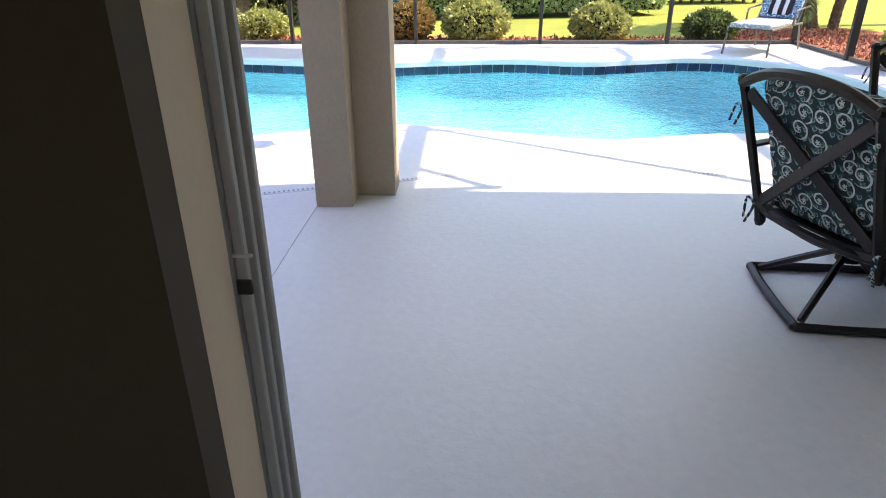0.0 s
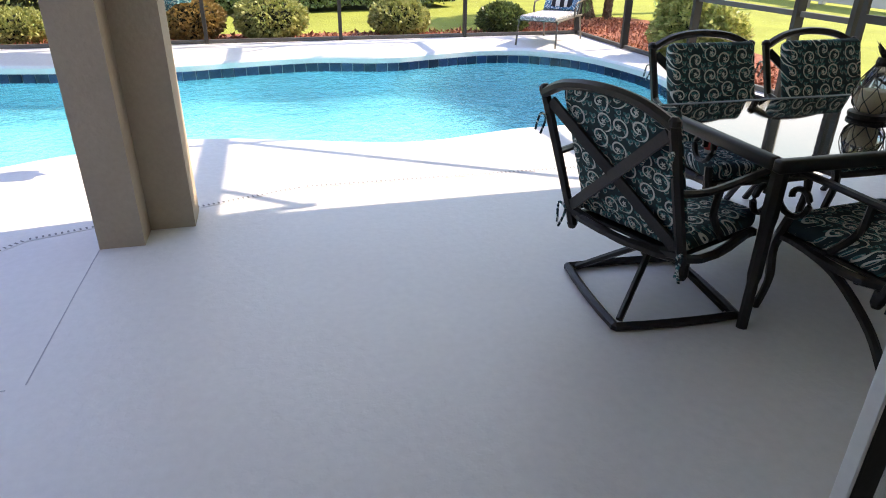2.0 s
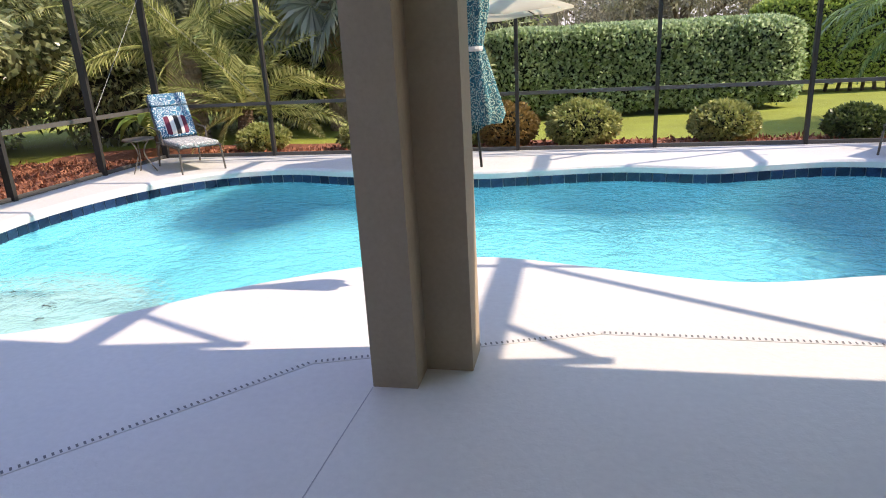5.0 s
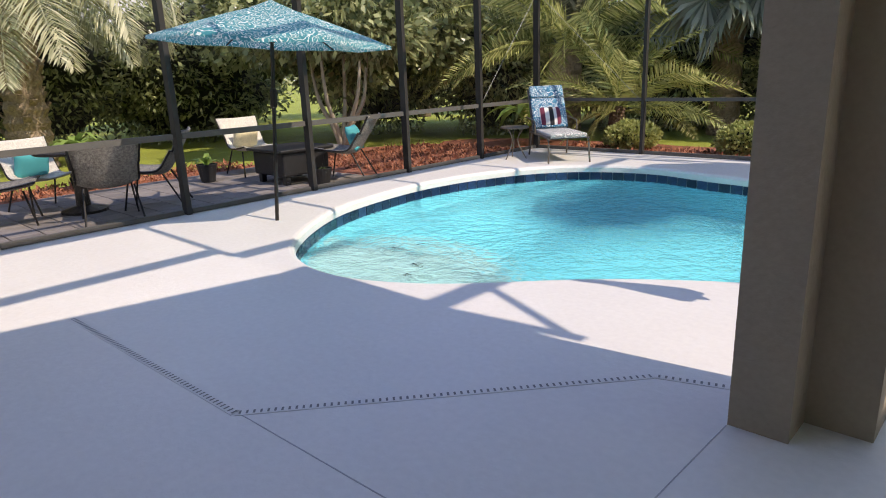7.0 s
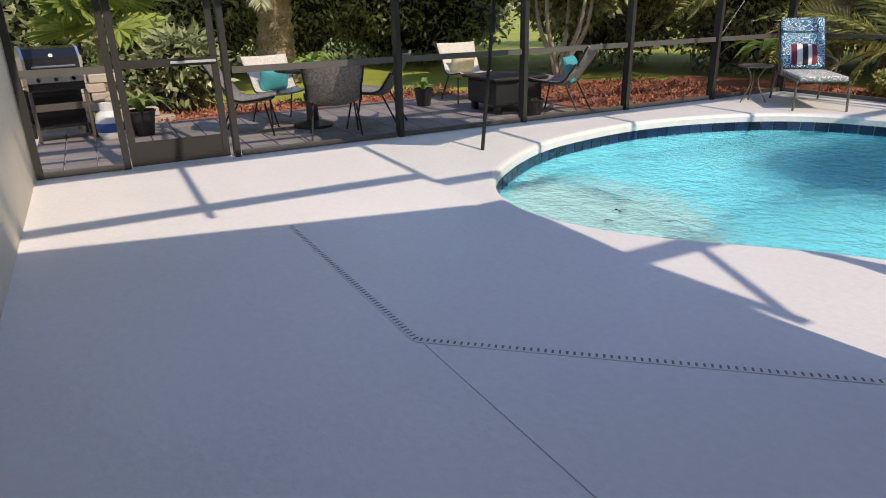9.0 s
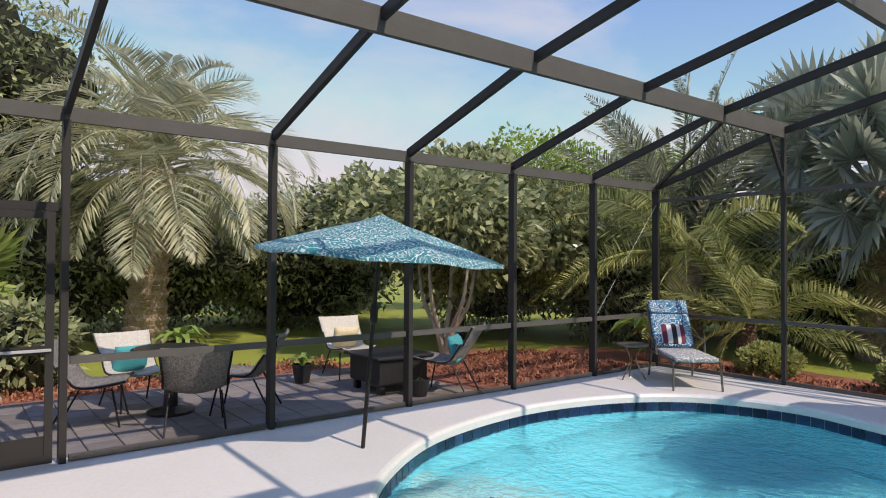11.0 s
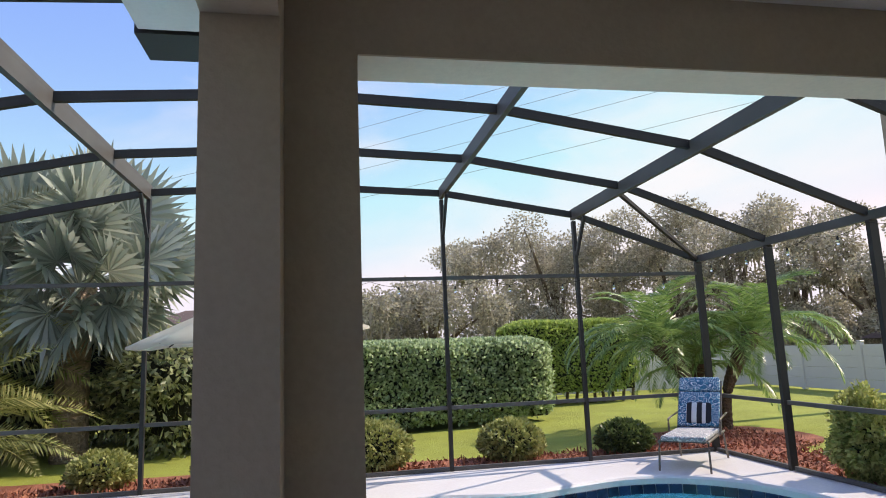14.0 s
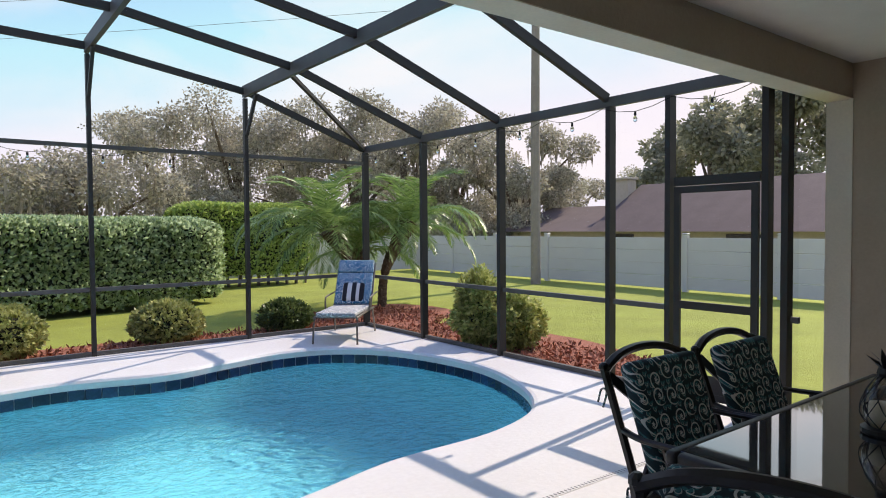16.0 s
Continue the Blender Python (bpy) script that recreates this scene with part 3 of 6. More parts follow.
for x0, x1 in ((-0.67, 6.9),):
    prof = [(4.315, 2.775), (4.315, 2.92), (4.56, 2.94), (4.58, 2.90), (4.53, 2.775)]
    a, b = [gut.verts.new((x0, y, z)) for y, z in prof], [gut.verts.new((x1, y, z)) for y, z in prof]
    gut.faces.new(a)
    gut.faces.new(b[::-1])
    for i in range(5):
        gut.faces.new((a[i], b[i], b[(i + 1) % 5], a[(i + 1) % 5]))
tagged(part("gutter", gut, M_BRONZE), "dark bronze rain gutter along the porch roof", "gutter", kind="structure")

# ---- sliding door ----
M_TINT = glass_mat("door_glass", (0.75, 0.8, 0.8), 0.0, 1.45)
slider = thing("sliding_door", "grey aluminium sliding glass door standing open", "sliding door", pose(-0.095, 0.125, 0))
for n, b in (("jamb", (0.28, 0.30, 0.945, 1.035, 0, 2.10)), ("jamb", (3.11, 3.13, 0.945, 1.035, 0, 2.10)), ("head", (0.30, 3.11, 0.945, 1.035, 2.05, 2.10)), ("track", (0.28, 3.13, 0.93, 1.035, 0.0, 0.015))):
    part(n, rbox(*b, 0.003, 1), M_GREYMET, slider)
part("seal_strip", rbox(0.284, 0.292, 0.938, 0.944, 0.0, 2.10, 0.001, 1), M_WHITEMET, slider)
for k, y in enumerate((0.966, 0.992, 1.018)):
    part("stile_rib", rbox(0.30, 0.316 + 0.006 * k, y - 0.008, y + 0.008, 0.015, 2.05, 0.002, 1), M_GREYMET, slider)
part("latch", rbox(0.295, 0.322, 0.953, 0.960, 0.958, 0.982, 0.003), M_BRONZE, slider, "dark latch")
part("latch_pin", rbox(0.295, 0.328, 0.952, 0.958, 1.018, 1.023, 0.001, 1), M_WHITEMET, slider)
for k, (x0, x1, y) in enumerate(((1.505, 2.2, 0.985), (2.15, 3.11, 1.0))):
    pn = thing("door_panel", "", "")
    pn.parent = slider
    for n, b in (("stile", (x0, x0 + 0.05, y - 0.015, y + 0.015, 0.015, 2.05)), ("stile", (x1 - 0.05, x1, y - 0.015, y + 0.015, 0.015, 2.05)),
                 ("top_rail", (x0 + 0.05, x1 - 0.05, y - 0.015, y + 0.015, 1.99, 2.05)), ("bottom_rail", (x0 + 0.05, x1 - 0.05, y - 0.015, y + 0.015, 0.015, 0.10))):
        part(n, rbox(*b, 0.003, 1), M_BRONZE, pn)
    part("edge_strip", rbox(x0 - 0.008, x0 - 0.0005, y - 0.014, y + 0.014, 0.016, 2.049, 0.002, 1), M_WHITEMET, pn, "pale weather strip")
    part("pane", box(bmesh.new(), x0 + 0.05, x1 - 0.05, y - 0.003, y + 0.003, 0.10, 1.99), M_TINT, pn)

rev = box(bmesh.new(), 0.198, 0.206, 0.950, 1.062, 0.0, 2.10)
# strip in the dark indoor colour, added along the reveal's inner edge
tagged(part("trim_corner", box(bmesh.new(), 0.1985, 0.206, 0.884, 0.9495, 0.0, 2.10), M_WALLIN), "dark strip on the wall corner beside the door", "trim", kind="structure")
tagged(part("trim_reveal", rev, mat("tan_paint", (0.82, 0.66, 0.49), 0.6, var=0.04)), "tan painted door reveal", "trim", kind="structure")


# ---- pool cage ----
EAVE = 2.86
FX = [-4.30, -2.31, -0.32, 1.66, 3.66]
FZ = [3.47, 3.87, 3.97, 3.88, 3.56]
YS = [FY, 9.45, 7.82, 6.17, 4.54]
cage = thing("pool_enclosure", "dark bronze aluminium screen enclosure over the pool", "screen enclosure", kind="structure")


def member(name, p, q, w, h, up=(0, 0, 1)):
    """One length of the frame; long beams and rails get a paler colour for sunlight on them."""
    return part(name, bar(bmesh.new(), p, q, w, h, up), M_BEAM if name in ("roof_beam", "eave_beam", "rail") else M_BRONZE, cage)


ROOFLINE = [(LX, EAVE)] + list(zip(FX, FZ)) + [(RX, EAVE)]
for x, y in [(LX, yy) for yy in (FY, 9.47, 7.84, 6.19, 4.54, 2.75)]:
    member("post", (x, y, 0), (x, y, EAVE - 0.05), 0.055, 0.105, (1, 0, 0))
for y in (1.75, 1.04):
    member("post", (LX, y, 0), (LX, y, EAVE - 0.05), 0.05, 0.06)
for y in (FY, 9.42, 7.79, 6.14, 5.45, 4.54, 4.38):
    member("post", (RX, y, 0), (RX, y, EAVE - 0.05), 0.055, 0.10, (1, 0, 0))
for x, z in zip(FX, FZ):
    member("post", (x, FY, 0), (x, FY, z - 0.1), 0.05, 0.075)
member("eave_beam", (LX, HW, EAVE), (LX, FY + 0.04, EAVE), 0.05, 0.12)
member("eave_beam", (RX, 4.3, EAVE), (RX, FY + 0.04, EAVE), 0.05, 0.10)
for k, (x, z) in enumerate(zip(FX, FZ)):
    y0 = HY if k < 2 else 4.54 if k == 2 else 4.66
    member("roof_beam", (x, y0, z), (x, FY + 0.04, z), 0.055, 0.20 if k < 2 else 0.16)
    if k > 2:
        member("riser", (x, 4.66, 2.92), (x, 4.66, z), 0.05, 0.075)
        member("knee_brace", (x, 4.66, 2.98), (x, 5.15, z - 0.05), 0.04, 0.05)
member("roof_beam", (-0.62, HY, FZ[2]), (-0.62, 4.54, FZ[2]), 0.055, 0.16)
for y in YS + [2.75]:
    for (xa, za), (xb, zb) in zip(ROOFLINE, ROOFLINE[1:]):
        if y < 5 and xb > -0.3:
            continue
        o = 0.0 if y == FY else 0.04
        member("purlin", (xa + 0.02, y, za + o), (xb - 0.02, y, zb + o), 0.05, 0.09)
for x, z in zip(FX, FZ):
    if abs(x + 0.32) > 0.1:
        member("knee_brace", (x, FY - 0.05, z - 0.62), (x, FY - 0.42, z - 0.10), 0.04, 0.05)
member("corner_brace", (LX + 0.05, FY - 0.05, EAVE), (FX[0] - 0.03, 9.55, FZ[0] - 0.03), 0.045, 0.05)
member("corner_brace", (RX - 0.05, FY - 0.05, EAVE), (FX[4] + 0.03, 9.55, FZ[4] - 0.03), 0.045, 0.05)
member("corner_brace", (RX - 0.05, 4.6, EAVE), (FX[4] + 0.03, 6.25, FZ[4] - 0.03), 0.045, 0.05)
for p, q in (((LX, FY, 2.60), (FX[0] - 0.06, FY - 0.05, 0.86)), ((LX + 0.02, FY, 2.60), (LX + 0.03, 9.52, 0.90))):
    part("brace_cable", tube(bmesh.new(), [p, q], 0.003, 5), M_GREYMET, cage, "thin pale brace cable")
xs = [LX] + FX + [RX]
for xa, xb in zip(xs, xs[1:]):
    for z, h in ((0.03, 0.05), (0.84, 0.05), (2.64, 0.05)):
        member("rail", (xa + 0.03, FY, z), (xb - 0.03, FY, z), 0.05, h)
ys = [FY, 9.47, 7.84, 6.19, 4.54, 2.75]
for ya, yb in zip(ys, ys[1:]):
    member("rail", (LX, ya - 0.05, 0.83), (LX, yb + 0.05, 0.83), 0.05, 0.06)
    member("rail", (LX, ya - 0.05, 0.03), (LX, yb + 0.05, 0.03), 0.05, 0.05)
member("rail", (LX, 1.72, 0.90), (LX, 1.07, 0.90), 0.05, 0.06)
member("rail", (LX, 1.72, 0.03), (LX, 1.07, 0.03), 0.05, 0.05)
member("door_header", (LX, 2.70, 2.09), (LX, 1.02, 2.09), 0.05, 0.07)
ys = [FY, 9.42, 7.79, 6.14, 5.45]
for ya, yb in zip(ys, ys[1:]):
    member("rail", (RX, ya - 0.05, 0.82), (RX, yb + 0.05, 0.82), 0.05, 0.05)
    member("rail", (RX, ya - 0.05, 0.03), (RX, yb + 0.05, 0.03), 0.05, 0.05)
member("rail", (RX, 4.34, 0.82), (RX, 4.28, 0.82), 0.04, 0.05)
member("door_header", (RX, 5.40, 2.0), (RX, 4.59, 2.0), 0.05, 0.08)


def screen(a, b, c, d):
    bm = bmesh.new()
    bm.faces.new([bm.verts.new(p) for p in (a, b, c, d)])
    return part("screen", bm, M_SCREEN, cage, "fine dark insect screen")


for (xa, za), (xb, zb) in zip(ROOFLINE, ROOFLINE[1:]):
    screen((xa, FY + 0.03, 0), (xb, FY + 0.03, 0), (xb, FY + 0.03, zb), (xa, FY + 0.03, za))
    for ya, yb in zip(YS, YS[1:]):
        screen((xa, ya, za + 0.05), (xb, ya, zb + 0.05), (xb, yb, zb + 0.05), (xa, yb, za + 0.05))
    if xb < -2.2:
        screen((xa, 4.54, za + 0.05), (xb, 4.54, zb + 0.05), (xb, HY, zb + 0.05), (xa, HY, za + 0.05))
ys = [FY, 9.47, 7.84, 6.19, 4.54, 2.75, 1.75, 1.0]
for ya, yb in zip(ys, ys[1:]):
    screen((LX - 0.03, ya, 0), (LX - 0.03, yb, 0), (LX - 0.03, yb, EAVE), (LX - 0.03, ya, EAVE))
ys = [FY, 9.42, 7.79, 6.14, 5.45, 4.54, 4.30]
for ya, yb in zip(ys, ys[1:]):
    screen((RX + 0.03, ya, 0), (RX + 0.03, yb, 0), (RX + 0.03, yb, EAVE), (RX + 0.03, ya, EAVE))


def screen_door(x, y0, y1, top, midz, label):
    d = thing("screen_door", label, "screen door")
    for n, p, q, w, h in (("stile", (x, y0 + 0.03, 0.02), (x, y0 + 0.03, top), 0.03, 0.06), ("stile", (x, y1 - 0.03, 0.02), (x, y1 - 0.03, top), 0.03, 0.06),
                          ("top_rail", (x, y0 + 0.06, top - 0.03), (x, y1 - 0.06, top - 0.03), 0.03, 0.06), ("middle_rail", (x, y0 + 0.06, midz), (x, y1 - 0.06, midz), 0.03, 0.07),
                          ("bottom_rail", (x, y0 + 0.06, 0.05), (x, y1 - 0.06, 0.05), 0.03, 0.06), ("kick_plate", (x, y0 + 0.06, 0.16), (x, y1 - 0.06, 0.16), 0.012, 0.16)):
        part(n, bar(bmesh.new(), p, q, w, h, (0, 0, 1) if n.endswith("rail") or n == "kick_plate" else (0, 1, 0)), M_BRONZE, d)
    part("handle", rbox(x + 0.016, x + 0.04, y1 - 0.42, y1 - 0.02, midz - 0.012, midz + 0.012, 0.004, 1), M_GREYMET, d, "grey push bar")
    return d


screen_door(LX + 0.02, 1.79, 2.68, 2.05, 0.93, "closed bronze screen door to the paved patio")
screen_door(RX - 0.02, 4.60, 5.39, 1.95, 0.86, "closed bronze screen door to the lawn")

# ---- foliage ----
rng = np.random.default_rng(7)


def unit(n):
    v = rng.normal(size=(n, 3))
    return v / np.linalg.norm(v, axis=1)[:, None]


def leaves_at(pos, nrm, length, width, droop=0.3, wild=0.8):
    """Pointed leaves at places, turned roughly outwards: four corners each."""
    n = len(pos)
    a = nrm + wild * unit(n)
    a[:, 2] -= droop
    a /= np.linalg.norm(a, axis=1)[:, None]
    s = np.cross(a, unit(n))
    s /= np.linalg.norm(s, axis=1)[:, None] + 1e-6
    k = (length * rng.uniform(0.6, 1.25, n))[:, None]
    w = (width * rng.uniform(0.7, 1.2, n))[:, None]
    m = pos + a * k * 0.45
    out = np.empty((n, 4, 3))
    out[:, 0], out[:, 1], out[:, 2], out[:, 3] = pos, m + s * w, pos + a * k, m - s * w
    return out.reshape(-1, 3)


def on_blobs(blobs, n, fuzz=0.22, lump=0.25):
    """Places near the skin of ellipsoids, with lumps and hollows, and the way outwards there."""
    b = np.array(blobs, dtype=float)
    area = (b[:, 3] * b[:, 4] + b[:, 3] * b[:, 5] + b[:, 4] * b[:, 5])
    pick = rng.choice(len(b), n, p=area / area.sum())
    d = unit(n)
    f = np.array([noise.noise(Vector(x * 2.3) + Vector((p * 3.1, 0, 0))) for x, p in zip(d, pick)]) if n < 60000 else rng.normal(size=n) * 0.3
    r = 1 + lump * f - fuzz * rng.random(n) ** 1.5
    return b[pick, :3] + d * b[pick, 3:] * r[:, None], d


def crown(name, blobs, n, length, width, material, parent=None, label="", fuzz=0.3, lump=0.3, droop=0.3, wild=0.9):
    pos, nrm = on_blobs(blobs, n, fuzz, lump)
    keep = pos[:, 2] > -0.08
    return part(name, quads_mesh(name, leaves_at(pos[keep], nrm[keep], length, width, droop, wild), 4, material), None, parent, label)


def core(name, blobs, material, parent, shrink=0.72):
    """The inside of a dense shrub: twig and leaf mass, its shade put into a near-black colour."""
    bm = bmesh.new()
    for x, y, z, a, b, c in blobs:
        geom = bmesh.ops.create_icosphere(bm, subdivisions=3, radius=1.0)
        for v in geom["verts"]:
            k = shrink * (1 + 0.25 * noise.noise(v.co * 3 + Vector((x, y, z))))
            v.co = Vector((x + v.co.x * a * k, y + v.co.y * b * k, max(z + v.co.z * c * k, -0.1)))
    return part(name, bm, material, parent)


L_HEDGE = leaf_mat("hedge_leaf", (0.22, 0.32, 0.14), (0.68, 0.80, 0.50), 0.2, 0.55)
L_TOPIARY = leaf_mat("light_hedge_leaf", (0.24, 0.36, 0.08), (0.56, 0.66, 0.20), 0.45, 0.45)
L_SHRUB = leaf_mat("shrub_leaf", (0.22, 0.26, 0.07), (0.56, 0.57, 0.22), 0.5, 0.3)
L_DARKSHRUB = leaf_mat("dark_shrub_leaf", (0.04, 0.075, 0.02), (0.20, 0.27, 0.09), 0.35, 0.3)
L_LOOSE = leaf_mat("loose_shrub_leaf", (0.26, 0.32, 0.08), (0.66, 0.66, 0.26), 0.5, 0.4)
L_RUST = leaf_mat("rust_leaf", (0.22, 0.15, 0.05), (0.42, 0.28, 0.09), 0.6, 0.3)
L_BIG = leaf_mat("broad_leaf", (0.08, 0.11, 0.04), (0.62, 0.66, 0.36), 0.22, 0.4)
L_OAK = leaf_mat("oak_leaf", (0.25, 0.23, 0.17), (0.60, 0.57, 0.44), 0.6, 0.45)
L_MOSS = leaf_mat("moss", (0.26, 0.23, 0.18), (0.48, 0.43, 0.35), 0.9, 0.45)
L_PINE = leaf_mat("pine_needle", (0.18, 0.19, 0.12), (0.46, 0.45, 0.32), 0.6, 0.4)
L_DATE = leaf_mat("date_frond", (0.14, 0.19, 0.05), (0.80, 0.80, 0.36), 0.25, 0.4)
L_DATEOLD = leaf_mat("grey_date_frond", (0.09, 0.11, 0.06), (0.46, 0.46, 0.32), 0.3, 0.25)
L_GREYPALM = leaf_mat("grey_frond", (0.30, 0.32, 0.18), (0.82, 0.80, 0.60), 0.35, 0.4)
L_SILVER = leaf_mat("silver_fan", (0.22, 0.27, 0.21), (0.58, 0.62, 0.52), 0.35, 0.25)
L_FAN = leaf_mat("green_fan", (0.16, 0.24, 0.05), (0.40, 0.46, 0.12), 0.4, 0.3)
L_PYGMY = leaf_mat("pygmy_frond", (0.10, 0.21, 0.05), (0.38, 0.52, 0.18), 0.3, 0.35)
L_YOUNG = leaf_mat("bright_leaf", (0.20, 0.33, 0.06), (0.42, 0.55, 0.14), 0.4, 0.35)
# near-black: shade between the leaves is put into this colour
M_CORE = mat("shaded_inside", (0.018, 0.022, 0.010), 0.95, var=0.5, scale=8, fine=30, bump=0.8, dist=0.03)
M_BARK = mat("bark", (0.16, 0.12, 0.085), 0.95, var=0.35, scale=5, fine=25, bump=1.0, dist=0.03)
M_PALMBARK = mat("palm_bark", (0.36, 0.27, 0.19), 0.95, var=0.4, scale=6, fine=22, bump=1.0, dist=0.05)
M_DARKBARK = mat("dark_palm_bark", (0.13, 0.085, 0.055), 0.95, var=0.5, scale=9, fine=26, bump=1.0, dist=0.05)
M_PALE_BARK = mat("pale_bark", (0.42, 0.36, 0.28), 0.85, var=0.2, scale=5, fine=25, bump=0.4)


def feather(length, up, sag, leaflets, leaf_len, leaf_w, vee, hang, material, name, twist=0.0):
    """One feather frond from the origin along +x: an arching rib and two rows of leaflets."""
    t = np.linspace(0, 1, leaflets)
    ang = radians(up) - radians(sag) * t ** 1.3
    step = length / (leaflets - 1)
    x, z = np.cumsum(np.cos(ang)) * step, np.cumsum(np.sin(ang)) * step
    rib = np.stack([x, np.zeros_like(x), z], 1)
    tang = np.stack([np.cos(ang), np.zeros_like(x), np.sin(ang)], 1)
    nor = np.stack([-np.sin(ang), np.zeros_like(x), np.cos(ang)], 1)
    quads = []
    for side in (-1, 1):
        i = np.arange(int(leaflets * 0.14), leaflets)
        prof = np.sin(np.pi * np.clip(0.18 + 0.80 * t[i], 0, 1)) ** 0.7
        ct, st = math.cos(radians(twist)), math.sin(radians(twist))
        wide = np.array([0, 1.0, 0]) * ct + nor[i] * st
        over = nor[i] * ct - np.array([0, 1.0, 0]) * st
        d = 0.62 * tang[i] + wide * side * 0.9 + over * vee
        d = d + rng.normal(size=d.shape) * 0.10
        d /= np.linalg.norm(d, axis=1)[:, None]
        ln = (leaf_len * prof * rng.uniform(0.85, 1.1, len(i)))[:, None]
        w = np.cross(d, over)
        w /= np.linalg.norm(w, axis=1)[:, None]
        w = w * 0.75 + over * 0.4 * side
        tip = rib[i] + d * ln
        tip[:, 2] -= hang * ln[:, 0]
        m = rib[i] + d * ln * 0.45
        m[:, 2] -= hang * ln[:, 0] * 0.25
        q = np.stack([rib[i], m + w * leaf_w, tip, m - w * leaf_w], 1)
        quads.append(q.reshape(-1, 3))
    rw = 0.022 * length / 2.5 * (1.05 - t)[:, None]
    for o in (np.array([0, 1.0, 0]), None):
        off = o if o is not None else nor
        a, b = rib - off * rw, rib + off * rw
        quads.append(np.stack([a[:-1], b[:-1], b[1:], a[1:]], 1).reshape(-1, 3))
    return quads_mesh(name, np.concatenate(quads), 4, material)


def fan(radius, stalk, up, segs, material, name, droop=0.25, roll=0.0):
    """One fan leaf along +x: a stalk and a pleated round blade split at its rim."""
    quads = []
    d0 = np.array([math.cos(radians(up)), 0, math.sin(radians(up))])
    n0 = np.array([-math.sin(radians(up)), 0, math.cos(radians(up))])
    hub = d0 * stalk
    y0 = np.array([0, 1, 0]) * math.cos(radians(roll)) + n0 * math.sin(radians(roll))
    n0 = n0 * math.cos(radians(roll)) - np.array([0, 1, 0]) * math.sin(radians(roll))
    for k in range(segs):
        a = radians(-150 + 300 * k / (segs - 1))
        d = d0 * math.cos(a) + y0 * math.sin(a) + n0 * 0.12
        s = -d0 * math.sin(a) + y0 * math.cos(a)
        r = radius * (0.82 + 0.18 * math.cos(a)) * rng.uniform(0.92, 1.05)
        w = r * 0.62 * radians(300 / segs) * 0.62
        f = n0 * w * 0.5 * (1 if k % 2 else -1)
        m, tip = hub + d * r * 0.62, hub + d * r
        tip = tip - np.array([0, 0, droop * r])
        m = m - np.array([0, 0, droop * r * 0.3])
        quads.append(np.stack([hub, m + s * w + f, tip, m - s * w - f]))
    for o in (np.array([0, 0.02, 0]), n0 * 0.02):
        quads.append(np.stack([-o, o, hub + o, hub - o]))
    return quads_mesh(name, np.concatenate(quads), 4, material)


def trunk(name, pts, radii, material, parent, n=12, ring=0.0):
    p = spline(pts, 14)
    r = np.interp(np.linspace(0, 1, len(p)), np.linspace(0, 1, len(radii)), radii)
    if ring:
        r = [a * (1 + ring * (1 if i % 2 else -1)) for i, a in enumerate(r)]
    return part(name, tube(bmesh.new(), p, list(r), n), material, parent, smooth=not ring)


def palm(name, label, x, y, pts, radii, bark, kinds, rings, seed=0, ring=0.06):
    """A palm: a ringed trunk and fronds in whorls; rings hold (kind, count, turn of the first)."""
    p = thing(name, label, "palm tree", pose(x, y, -0.1))
    trunk("trunk", pts, radii, bark, p, 14, ring * 0.5)
    top = pts[-1]
    r = random.Random(seed)
    for kind, count, first in rings:
        for i in range(count):
            a = first + 360 * i / count + r.uniform(-14, 14)
            part("frond", kinds[kind], None, p, at=pose(top[0], top[1], top[2] - 0.1 + r.uniform(-0.1, 0.1), r.uniform(-12, 12), r.uniform(-8, 8), a) @ Matrix.Scale(r.uniform(0.85, 1.1), 4))
    return p


def shrub(name, label, x, y, rx, ry, h, n, leaf, size, z0=-0.06):
    s = thing(name, label, "shrub", pose(x, y, z0), group="shrubs along the screens")
    blobs = [(0, 0, h * 0.5, rx, ry, h * 0.55)]
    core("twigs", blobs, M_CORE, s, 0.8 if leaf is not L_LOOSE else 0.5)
    crown("leaves", blobs, n, size, size * 0.3, leaf, s, fuzz=0.2 if leaf is not L_LOOSE else 0.5, lump=0.18 if leaf is not L_LOOSE else 0.4, droop=-0.1)
    return s


